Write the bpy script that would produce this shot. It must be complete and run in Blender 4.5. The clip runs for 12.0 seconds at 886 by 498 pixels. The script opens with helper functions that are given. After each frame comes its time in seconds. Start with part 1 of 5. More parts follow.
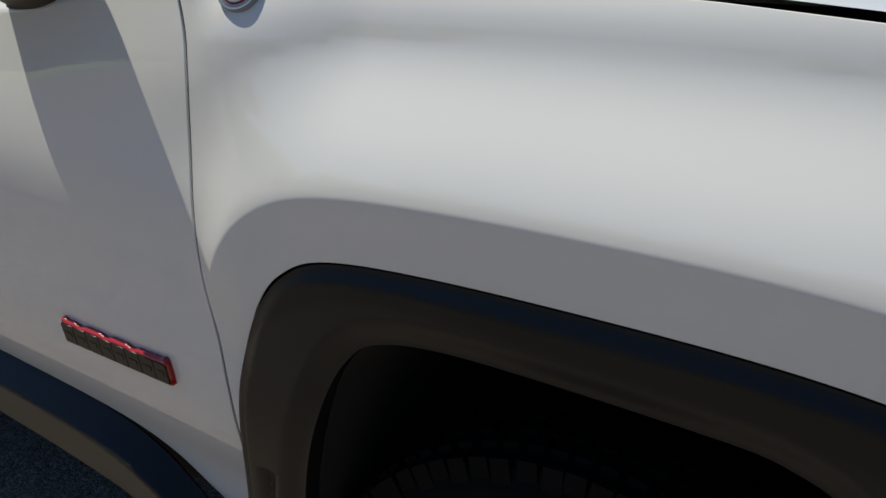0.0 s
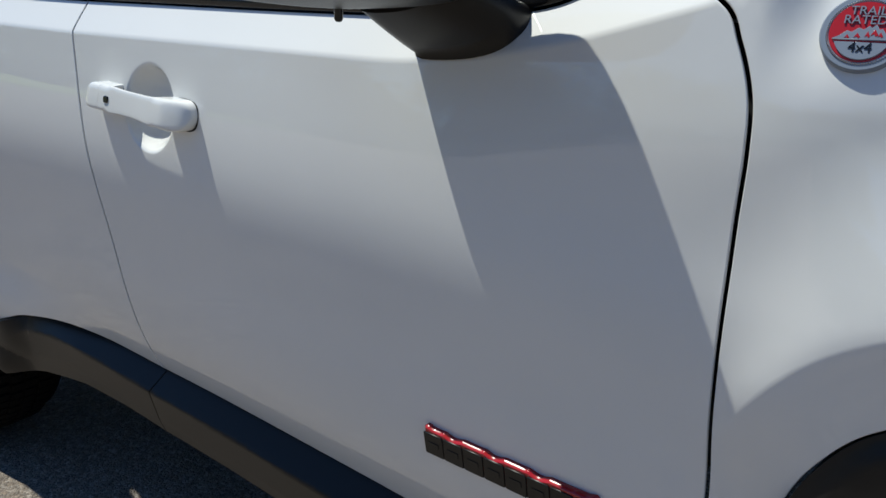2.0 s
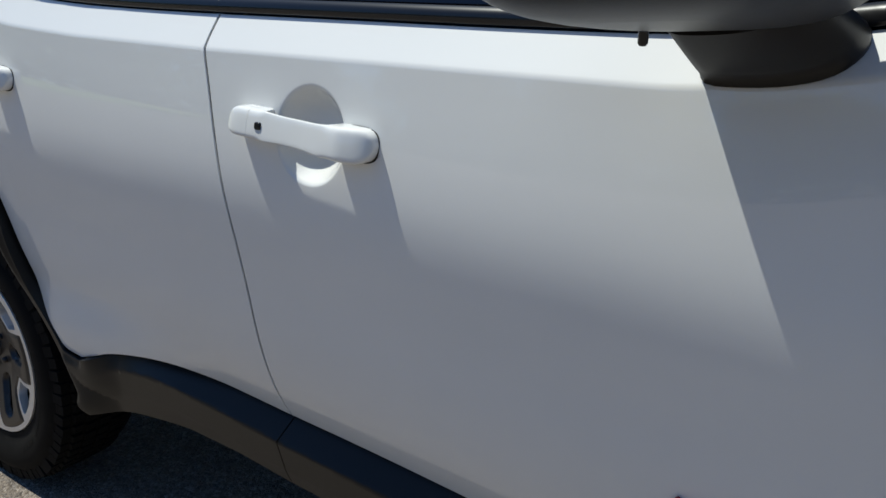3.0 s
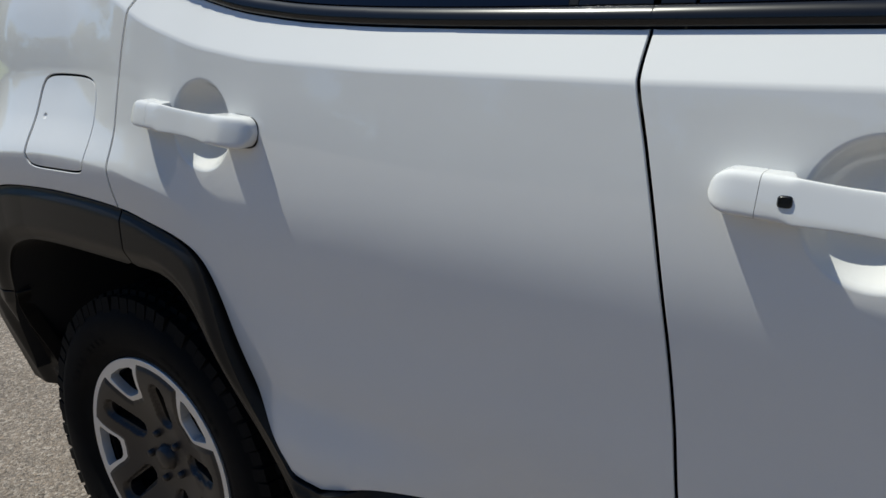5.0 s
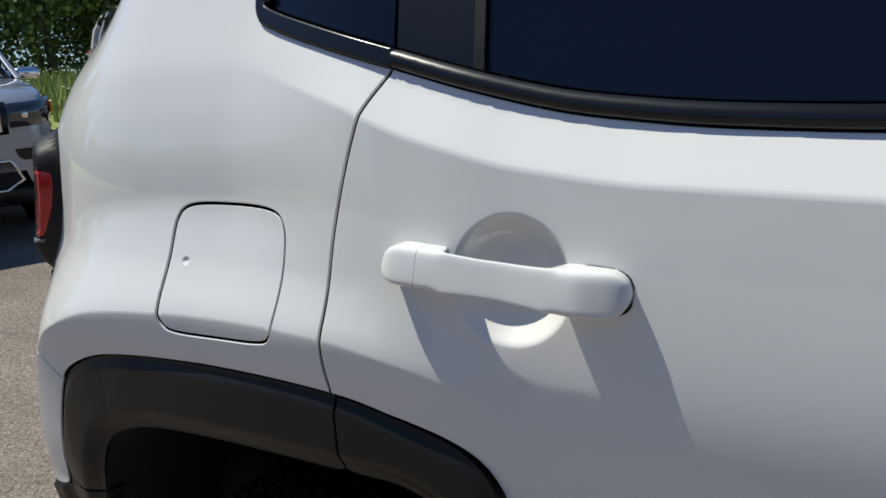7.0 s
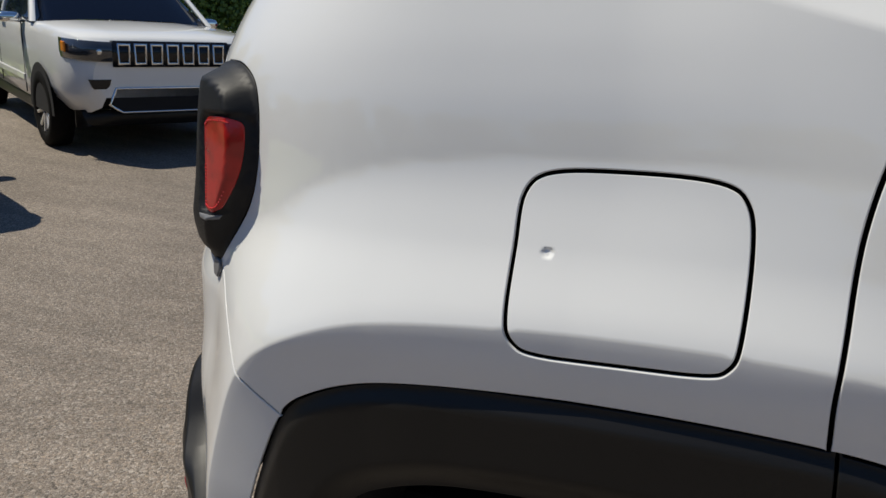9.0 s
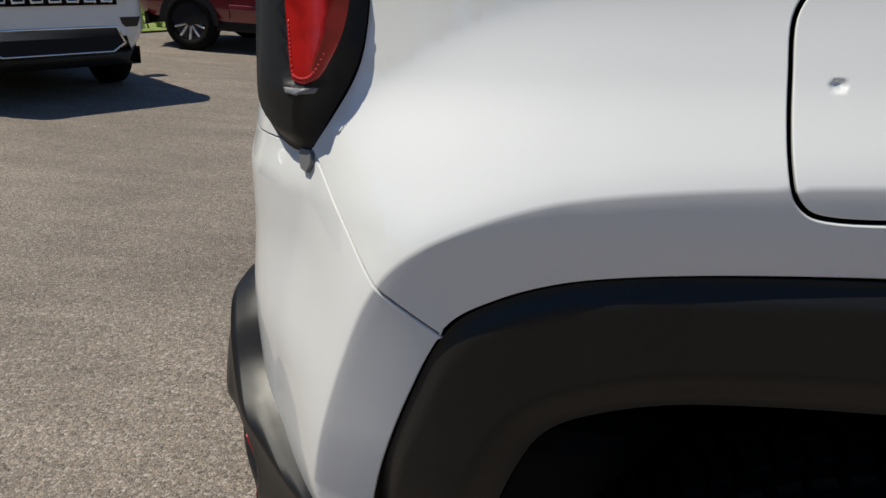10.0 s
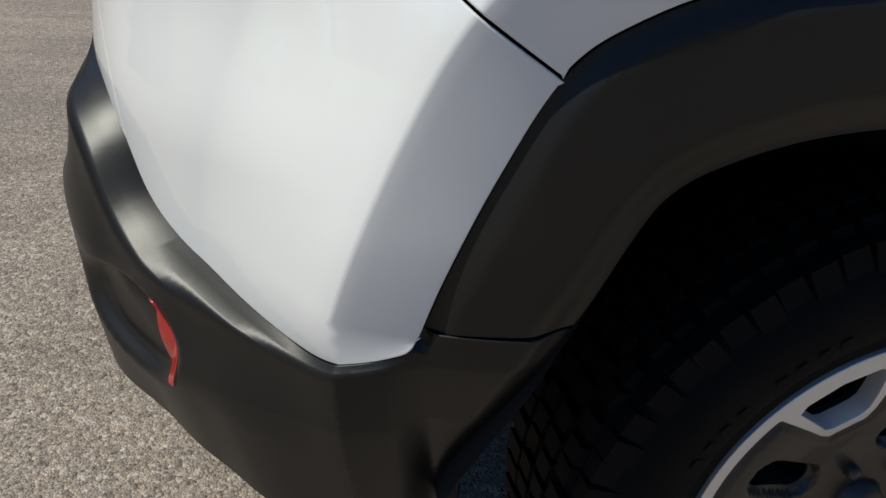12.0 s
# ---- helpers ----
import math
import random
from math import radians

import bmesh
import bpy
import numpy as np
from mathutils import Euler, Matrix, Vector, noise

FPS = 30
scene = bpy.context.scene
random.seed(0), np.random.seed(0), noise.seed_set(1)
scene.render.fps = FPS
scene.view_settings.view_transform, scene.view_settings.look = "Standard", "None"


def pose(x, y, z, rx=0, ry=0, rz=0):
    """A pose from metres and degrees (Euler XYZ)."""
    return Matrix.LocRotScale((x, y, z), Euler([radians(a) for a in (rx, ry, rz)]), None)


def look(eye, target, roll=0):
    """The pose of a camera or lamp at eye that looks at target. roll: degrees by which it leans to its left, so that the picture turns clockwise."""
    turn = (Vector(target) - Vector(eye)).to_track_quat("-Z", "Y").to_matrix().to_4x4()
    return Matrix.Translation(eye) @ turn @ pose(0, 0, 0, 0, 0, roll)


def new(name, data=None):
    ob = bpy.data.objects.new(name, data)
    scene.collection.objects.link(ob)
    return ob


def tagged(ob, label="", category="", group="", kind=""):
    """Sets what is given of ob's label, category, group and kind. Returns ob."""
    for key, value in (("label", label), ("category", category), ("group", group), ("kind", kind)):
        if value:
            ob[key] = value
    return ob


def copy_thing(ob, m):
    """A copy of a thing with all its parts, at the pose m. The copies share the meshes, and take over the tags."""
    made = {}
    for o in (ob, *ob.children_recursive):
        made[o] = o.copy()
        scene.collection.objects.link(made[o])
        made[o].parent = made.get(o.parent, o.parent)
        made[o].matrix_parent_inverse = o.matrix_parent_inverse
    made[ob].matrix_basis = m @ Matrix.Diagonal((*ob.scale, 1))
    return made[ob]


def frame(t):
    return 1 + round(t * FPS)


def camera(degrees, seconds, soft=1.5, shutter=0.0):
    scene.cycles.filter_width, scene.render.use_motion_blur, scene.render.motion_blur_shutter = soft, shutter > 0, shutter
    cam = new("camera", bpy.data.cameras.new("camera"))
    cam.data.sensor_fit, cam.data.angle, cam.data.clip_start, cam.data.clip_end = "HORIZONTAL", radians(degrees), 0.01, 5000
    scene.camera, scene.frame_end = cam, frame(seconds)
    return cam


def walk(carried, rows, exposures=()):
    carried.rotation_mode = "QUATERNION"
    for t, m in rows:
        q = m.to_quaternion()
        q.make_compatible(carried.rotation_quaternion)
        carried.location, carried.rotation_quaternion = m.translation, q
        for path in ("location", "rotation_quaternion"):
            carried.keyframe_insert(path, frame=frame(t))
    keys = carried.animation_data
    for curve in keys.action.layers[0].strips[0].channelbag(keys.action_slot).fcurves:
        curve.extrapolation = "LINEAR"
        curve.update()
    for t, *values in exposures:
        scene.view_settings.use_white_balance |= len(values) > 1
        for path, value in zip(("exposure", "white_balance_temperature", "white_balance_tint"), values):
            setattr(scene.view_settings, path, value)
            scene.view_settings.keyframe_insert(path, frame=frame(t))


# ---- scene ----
cam = camera(59.5, 12.0)
PATH = [
    (0, (2.796, -0.648, 1.206), (1.847, 0.989, 0.56), 2.4),
    (0.6, (2.669, -0.695, 1.206), (1.542, 0.836, 0.585), 1.9),
    (1, (2.542, -0.697, 1.202), (1.388, 0.838, 0.645), 1.5),
    (1.5, (2.398, -0.681, 1.212), (1.297, 0.875, 0.606), 1.4),
    (2, (2.28, -0.696, 1.211), (1.16, 0.846, 0.605), 1.8),
    (2.5, (2.113, -0.736, 1.223), (1.022, 0.823, 0.607), 1.5),
    (2.7, (2.054, -0.758, 1.23), (0.967, 0.801, 0.606), 1.3),
    (4.3, (1.538, -0.713, 1.19), (0.455, 0.863, 0.605), -0.8),
    (4.5, (1.48, -0.719, 1.198), (0.364, 0.836, 0.617), -1.1),
    (5, (1.299, -0.728, 1.21), (0.175, 0.825, 0.64), -1.2),
    (5.5, (1.123, -0.74, 1.235), (0.087, 0.878, 0.679), -1.1),
    (6, (0.998, -0.757, 1.243), (-0.023, 0.884, 0.728), -2.1),
    (6.5, (0.832, -0.727, 1.261), (-0.175, 0.94, 0.804), -3.6),
    (7, (0.659, -0.682, 1.266), (-0.315, 1.011, 0.837), -3.6),
    (7.5, (0.515, -0.684, 1.263), (-0.427, 1.026, 0.829), -2.6),
    (7.7, (0.443, -0.689, 1.264), (-0.446, 1.046, 0.817), -2.3),
    (9.3, (-0.076, -0.636, 1.19), (-0.726, 1.195, 0.718), -0.5),
    (9.5, (-0.148, -0.609, 1.165), (-0.751, 1.217, 0.614), -1.4),
    (10, (-0.27, -0.576, 1.116), (-0.714, 1.278, 0.512), -1.8),
    (10.5, (-0.412, -0.537, 1.056), (-0.579, 1.313, 0.317), -1.5),
    (11, (-0.546, -0.482, 0.99), (-0.41, 1.307, 0.106), -1.0),
    (11.5, (-0.611, -0.449, 0.954), (-0.347, 1.308, 0.035), 0.5),
    (12, (-0.582, -0.442, 0.973), (-0.186, 1.298, 0.071), 1.4),
]
EXPOSURES = [(0, -0.06, 6350, 6), (1.2, 0.03, 6000, 5), (2.5, 0.06, 5800, 5), (4.5, -0.18, 5950, 5.5), (5.5, -0.13, 5950, 6), (7, -0.06, 6100, 8), (9, -0.2, 6350, 9), (10.5, -0.06, 6200, 8), (12, 0.05, 6050, 7)]
walk(cam, [(t, look(e, g, r)) for t, e, g, r in PATH], EXPOSURES)

# ---- daylight ----
SUN = Vector((-0.42, -0.09, 0.9)).normalized()   # towards the sun
world = bpy.data.worlds.new("daylight")
scene.world = world
world.use_nodes = True
wn = world.node_tree
wn.nodes.clear()
sky = wn.nodes.new("ShaderNodeTexSky")
sky.sky_type, sky.sun_disc = "NISHITA", False
sky.sun_elevation = math.asin(SUN.z)
sky.sun_rotation = math.atan2(SUN.x, SUN.y)
sky.air_density, sky.dust_density, sky.ozone_density = 1.0, 0.0, 8.0
bg = wn.nodes.new("ShaderNodeBackground")
bg.inputs["Strength"].default_value = 0.09
wo = wn.nodes.new("ShaderNodeOutputWorld")
wn.links.new(sky.outputs[0], bg.inputs[0])
wn.links.new(bg.outputs[0], wo.inputs[0])
sun_data = bpy.data.lights.new("sun", "SUN")
sun_data.energy, sun_data.angle, sun_data.color = 5.0, radians(0.53), (1.0, 0.92, 0.765)
sun = new("sun", sun_data)
sun.matrix_world = Matrix.Translation((0, 0, 8)) @ SUN.to_track_quat("Z", "Y").to_matrix().to_4x4()


# ---- materials ----
def material(name, color, rough=0.5, metal=0.0, coat=0.0, bump=(), stain=(), spec=0.5):
    """A surface with noise relief bump=[(scale, height)] and patches stain=[(scale, darker colour, amount)] in metres."""
    m = bpy.data.materials.new(name)
    m.use_nodes = True
    nt = m.node_tree
    b = nt.nodes["Principled BSDF"]
    b.inputs["Base Color"].default_value = (*color, 1)
    b.inputs["Roughness"].default_value = rough
    b.inputs["Metallic"].default_value = metal
    b.inputs["Coat Weight"].default_value = coat
    b.inputs["Coat Roughness"].default_value, b.inputs["Coat IOR"].default_value = 0.015, 1.65
    b.inputs["Specular IOR Level"].default_value = spec
    tc = nt.nodes.new("ShaderNodeTexCoord")
    last = None
    for sc, other, amount in stain:
        n = nt.nodes.new("ShaderNodeTexNoise")
        n.inputs["Scale"].default_value, n.inputs["Detail"].default_value = 1 / sc, 5
        nt.links.new(tc.outputs["Object"], n.inputs["Vector"])
        r = nt.nodes.new("ShaderNodeMapRange")
        r.inputs[1].default_value, r.inputs[2].default_value, r.inputs[4].default_value = 0.42, 0.72, amount
        nt.links.new(n.outputs["Fac"], r.inputs[0])
        x = nt.nodes.new("ShaderNodeMix")
        x.data_type = "RGBA"
        x.inputs[6].default_value, x.inputs[7].default_value = (*color, 1), (*other, 1)
        nt.links.new(r.outputs[0], x.inputs[0])
        if last:
            nt.links.new(last, x.inputs[6])
        last = x.outputs[2]
    if last:
        nt.links.new(last, b.inputs["Base Color"])
    prev = None
    for sc, height in bump:
        n = nt.nodes.new("ShaderNodeTexNoise")
        n.inputs["Scale"].default_value, n.inputs["Detail"].default_value = 1 / sc, 3
        nt.links.new(tc.outputs["Object"], n.inputs["Vector"])
        bp = nt.nodes.new("ShaderNodeBump")
        bp.inputs["Strength"].default_value, bp.inputs["Distance"].default_value = 1, height
        nt.links.new(n.outputs["Fac"], bp.inputs["Height"])
        if prev:
            nt.links.new(prev, bp.inputs["Normal"])
        prev = bp.outputs[0]
    if prev:
        nt.links.new(prev, b.inputs["Normal"])
    return m


PAINT = material("white_paint", (0.78, 0.78, 0.765), 0.5, coat=1.0, bump=[(0.006, 0.000004)], stain=[(0.25, (0.74, 0.745, 0.735), 0.5)], spec=0.1)
PLASTIC = material("black_plastic", (0.0105, 0.0098, 0.0092), 0.38, bump=[(0.001, 0.0001)], stain=[(0.12, (0.012, 0.0112, 0.0105), 0.7)], spec=0.3)
GLOSSBLACK = material("gloss_black", (0.006, 0.0062, 0.0075), 0.25, coat=0.2, spec=0.35)
# Near-black for liners; also puts cavity shade into barrel, disc and inner shells.
DARK = material("dark_liner_and_shade", (0.008, 0.008, 0.009), 0.9)
RUBBER = material("tyre_rubber", (0.0042, 0.004, 0.0039), 0.8, bump=[(0.004, 0.0003)], stain=[(0.06, (0.008, 0.0075, 0.007), 0.7)], spec=0.14)
SILVER = material("machined_alloy", (0.78, 0.77, 0.75), 0.4, metal=0.6, bump=[(0.001, 0.00002)])
GUNMETAL = material("gunmetal_paint", (0.034, 0.029, 0.026), 0.42, metal=0.3, coat=0.12, stain=[(0.05, (0.026, 0.022, 0.02), 0.6)])
CHROME = material("chrome", (0.8, 0.8, 0.8), 0.12, metal=1.0)
REDPAINT = material("red_enamel", (0.38, 0.008, 0.01), 0.25, coat=0.35)
REDLENS = material("red_lens", (0.42, 0.008, 0.008), 0.2, coat=0.3, stain=[(0.025, (0.2, 0.003, 0.003), 0.85)])
REDBEAD = material("red_beads", (0.8, 0.05, 0.04), 0.15, coat=1.0)
LAMPBLACK = material("lamp_black", (0.012, 0.0118, 0.0122), 0.5, bump=[(0.0014, 0.00035)], spec=0.3)
LAMPGREY = material("lamp_grey", (0.16, 0.16, 0.165), 0.4)
TINT = material("tinted_glass", (0.004, 0.006, 0.014), 0.03, spec=0.38)


def part(name, mesh, mat, parent, label=""):
    """One mesh object under a thing or a part; mesh may be a bmesh."""
    if isinstance(mesh, bmesh.types.BMesh):
        me = bpy.data.meshes.new(name)
        mesh.to_mesh(me)
        mesh.free()
        mesh = me
    if mat and not mesh.materials:
        mesh.materials.append(mat)
    ob = new(name, mesh)
    ob.parent = parent
    ob.shadow_terminator_geometry_offset, ob.shadow_terminator_normal_offset = 0.3, 0.004
    return tagged(ob, label)


def thing(name, label, category, m=None, group="", kind=""):
    ob = tagged(new(name), label, category, group, kind)
    if m:
        ob.matrix_world = m
    return ob


# ---- the car body as one curved surface: s along the side and round the rear corner, z up ----
def catmull(points, n=16, closed=False):
    p = np.array(points, float)
    p = np.vstack([p[-1], p, p[:2]]) if closed else np.vstack([2 * p[0] - p[1], p, 2 * p[-1] - p[-2]])
    out = []
    t = np.linspace(0, 1, n, endpoint=False)[:, None]
    for i in range(1, len(p) - 2):
        a, b, c, d = p[i - 1:i + 3]
        out.append(0.5 * (2 * b + (c - a) * t + (2 * a - 5 * b + 4 * c - d) * t ** 2 + (3 * b - a - 3 * c + d) * t ** 3))
    return np.vstack(out if closed else out + [p[-2][None]])


def smooth(a, b, x):
    t = np.clip((x - a) / (b - a), 0, 1)
    return t * t * (3 - 2 * t)


PLAN = catmull([(3.5, 0.1), (3.3, 0.02), (3.0, -0.018), (2.6, -0.034), (2.1, -0.03), (1.65, -0.016), (1.2, -0.003), (0.8, 0.0), (0.4, 0.0), (0.0, 0.002), (-0.2, 0.006), (-0.3, 0.012),
                (-0.4, 0.026), (-0.48, 0.05), (-0.56, 0.09), (-0.63, 0.145), (-0.69, 0.22), (-0.73, 0.31), (-0.76, 0.44), (-0.775, 0.6), (-0.78, 0.9)], 24)
run = np.r_[0, np.cumsum(np.hypot(*np.diff(PLAN, axis=0).T))]
PLAN_S = (np.interp(0.0, -PLAN[:, 0], run) - run)[::-1]
side_dir = np.gradient(PLAN, run, axis=0)
side_dir /= np.hypot(side_dir[:, 0], side_dir[:, 1])[:, None]
PLAN_XY, PLAN_N = PLAN[::-1], np.c_[-side_dir[:, 1], side_dir[:, 0]][::-1]
S_END = PLAN_S[0] + 0.004
HEIGHTS = np.linspace(0.2, 1.75, 1551)


def profile(points, k=71):
    """Outward offset by height, rounded over k millimetres."""
    p = np.array(points[::-1])
    v = np.interp(HEIGHTS, p[:, 0], p[:, 1])
    w = np.hanning(k) / np.hanning(k).sum()
    return np.convolve(np.r_[[v[0]] * (k // 2), v, [v[-1]] * (k // 2)], w, "valid")


DOOR_LINE = [(1.68, -0.3), (1.6, -0.22), (1.32, -0.085), (1.25, -0.058), (1.198, -0.041), (1.148, -0.0045), (1.11, 0.001), (1.05, 0.0095), (1.0, 0.0145), (0.96, 0.016), (0.93, 0.0145),
                        (0.9, 0.0115), (0.85, 0.0045), (0.8, -0.003), (0.72, -0.014), (0.65, -0.028), (0.6, -0.042), (0.57, -0.053), (0.54, -0.067), (0.5, -0.086), (0.3, -0.12)]
firm = smooth(1.09, 1.125, HEIGHTS)
DOOR_PROFILE = profile(DOOR_LINE, 13) * firm + profile(DOOR_LINE, 111) * (1 - firm)
QUARTER_PROFILE = profile([(1.68, -0.28), (1.6, -0.2), (1.4, -0.1), (1.3, -0.054), (1.24, -0.035), (1.19, -0.0235), (1.15, -0.0185), (1.1, -0.014), (1.05, -0.007), (1.0, 0.002), (0.9, 0.004), (0.8, 0.004), (0.6, 0.0), (0.3, -0.02)])
FENDER_PROFILE = profile([(1.68, -0.3), (1.6, -0.22), (1.32, -0.085), (1.25, -0.052), (1.2, -0.026), (1.18, -0.0205), (1.15, -0.018), (1.12, -0.0135), (1.08, -0.004), (1.04, 0.007), (1.0, 0.016), (0.95, 0.021), (0.9, 0.02), (0.8, 0.01), (0.5, -0.03), (0.3, -0.05)])
REAR_ARCH = catmull([(-0.488, 0.655), (-0.468, 0.715), (-0.438, 0.79), (-0.404, 0.856), (-0.365, 0.886), (-0.3, 0.908), (-0.2, 0.919), (-0.04, 0.922), (0.114, 0.915), (0.2, 0.9),
                     (0.262, 0.884), (0.3, 0.864), (0.322, 0.834), (0.339, 0.783), (0.357, 0.715), (0.379, 0.64), (0.403, 0.57), (0.424, 0.525), (0.444, 0.495), (0.5, 0.487)], 10)
FRONT_ARCH = catmull([(2.12, 0.42), (2.142, 0.56), (2.163, 0.706), (2.18, 0.78), (2.203, 0.842), (2.243, 0.893), (2.31, 0.923), (2.46, 0.935), (2.68, 0.935), (2.82, 0.925),
                      (2.9, 0.905), (2.95, 0.85), (2.985, 0.76), (3.01, 0.6), (3.03, 0.42)], 10)


def distance(s, z, line):
    s, z = np.broadcast_arrays(s, z)
    best = np.full(s.shape, 9.0)
    a, b = line[:-1], line[1:]
    for p, q in zip(a, b):
        d = q - p
        t = np.clip(((s - p[0]) * d[0] + (z - p[1]) * d[1]) / max(d @ d, 1e-12), 0, 1)
        best = np.minimum(best, np.hypot(s - p[0] - t * d[0], z - p[1] - t * d[1]))
    return best


def inside(s, z, poly):
    s, z = np.broadcast_arrays(s, z)
    r = np.zeros(s.shape, bool)
    for (ax, az), (bx, bz) in zip(poly, np.roll(poly, -1, 0)):
        if az != bz:
            r ^= ((az > z) != (bz > z)) & (s < (bx - ax) * (z - az) / (bz - az) + ax)
    return r


def rear_crest(s):
    return np.interp(s, [-0.58, -0.5, -0.42, -0.3, 0.2, 0.3], [0.066, 0.0675, 0.0695, 0.0745, 0.078, 0.073])


def beside(line, d):
    """A line at a distance outside an arch."""
    t = np.gradient(line, axis=0)
    n = np.c_[-t[:, 1], t[:, 0]] / np.hypot(t[:, 0], t[:, 1])[:, None]
    return line + n * np.reshape(d, (-1, 1))


CRESTS = [beside(REAR_ARCH[:-12], rear_crest(REAR_ARCH[:-12, 0]) + k) for k in (-0.032, -0.026, -0.02, -0.015, -0.01, -0.005, 0.0, 0.006)]
CRESTS += [beside(FRONT_ARCH[20:90], np.full(70, 0.082 + k)) for k in (-0.032, -0.026, -0.02, -0.015, -0.01, -0.005, 0.0, 0.006)]


def lift(s):
    """How far the shoulder line climbs towards the back."""
    return np.interp(s, LIFT_S, LIFT)


LIFT_S = np.linspace(-0.1, 2.4, 251)
LIFT = np.convolve(np.pad(np.interp(LIFT_S, [-0.06, 0.14, 0.205, 0.33, 0.45, 0.66, 1.0, 1.7, 1.82, 1.94, 2.06, 2.2, 2.3], [0.155, 0.093, 0.066, 0.032, 0.015, 0.005, 0.0, 0.0, 0.009, 0.035, 0.07, 0.112, 0.13]), 5, mode="edge"), np.hanning(11) / np.hanning(11).sum(), "valid")
SHOULDER = [np.c_[np.linspace(-0.08, 2.2, 200), 1.148 + k + lift(np.linspace(-0.08, 2.2, 200))] for k in (-0.009, -0.005, -0.001, 0.003, 0.007)]


def offset(s, z):
    """How far the body stands out from the plan curve."""
    s, z = np.broadcast_arrays(np.asarray(s, float), np.asarray(z, float))
    q = smooth(0.2, -0.08, s)
    o = np.interp(z - lift(s) * smooth(0.98, 1.12, z), HEIGHTS, DOOR_PROFILE) * (1 - q) + np.interp(z, HEIGHTS, QUARTER_PROFILE) * q
    w = smooth(2.12, 2.34, s)
    o = o * (1 - w) + np.interp(z, HEIGHTS, FENDER_PROFILE) * w
    # the wing's top leans in behind the door's front edge
    lean = np.clip(z - 1.135, 0, None)
    o = o - 0.34 * np.where(lean < 0.05, lean * lean / 0.1, lean - 0.025) * smooth(2.1, 2.15, s) * (1 - w)
    o = o + smooth(0.95, 0.5, s) * smooth(-0.2, 0.2, s) * (0.014 * smooth(0.85, 0.48, z) + 0.042 * smooth(0.66, 0.49, z))
    # the flares round the wheels: a wall leaning in towards the arch, a crest, and a slope back to the body
    for line, level, crest, w in (
            (REAR_ARCH, np.interp(s, [-0.41, -0.3, -0.1, 0.1], [0.034, 0.025, 0.018, 0.019]), rear_crest(s), smooth(0.4, 0.17, s)),
            (FRONT_ARCH, 0.016, 0.082, smooth(2.06, 2.2, s) * smooth(0.75, 0.92, z))):
        d = np.where(inside(s, z, line), 0, distance(s, z, line))
        t = np.clip((d - crest + 0.018) / 0.03, 0, 1)
        top = level + 0.24 * (np.minimum(d, crest - 0.018) + 0.03 * (t - t * t / 2)) - 0.02 * smooth(0.75, 0.5, z)
        f = w * np.clip(1 - np.maximum(d - crest + 0.008, 0) / 0.15, 0, 1) ** 1.6
        o = o * (1 - f) + top * f
    o = o - 0.06 * smooth(1.2, 1.5, z) * smooth(-0.25, -0.6, s)
    # the hollow above the rear flare, deepest at the corner
    o = o - (0.015 + 0.008 * smooth(-0.3, -0.5, s)) * smooth(0.32, 0.04, s) * smooth(0.94, 1.06, z)
    # the corner tucks in below the lamp
    o = o - 0.012 * smooth(-0.47, -0.62, s) * smooth(1.06, 0.95, z) * (1 - smooth(0.9, 0.76, z))
    return o


def body(s, z, extra=0.0):
    s, z = np.broadcast_arrays(np.asarray(s, float), np.asarray(z, float))
    o = offset(s, z) + extra
    f = lambda v: np.interp(s, PLAN_S, v)
    return np.stack([f(PLAN_XY[:, 0]) + f(PLAN_N[:, 0]) * o, f(PLAN_XY[:, 1]) + f(PLAN_N[:, 1]) * o, z], -1)


from mathutils.geometry import delaunay_2d_cdt


def resample(poly, step):
    """A closed outline with points at even steps."""
    p = np.vstack([poly, poly[:1]])
    out = []
    for a, b in zip(p[:-1], p[1:]):
        n = max(1, int(np.hypot(*(b - a)) / step + 0.5))
        out += [a + (b - a) * i / n for i in range(n)]
    return np.array(out)


def shrink(poly, gap):
    """The outline moved inwards, and its outward directions."""
    area = np.sum(poly[:, 0] * np.roll(poly[:, 1], -1) - poly[:, 1] * np.roll(poly[:, 0], -1))
    d = np.roll(poly, -1, 0) - np.roll(poly, 1, 0)
    n = np.c_[d[:, 1], -d[:, 0]] / np.maximum(np.hypot(d[:, 0], d[:, 1]), 1e-9)[:, None]
    n = n if area > 0 else -n
    return poly - n * gap, n


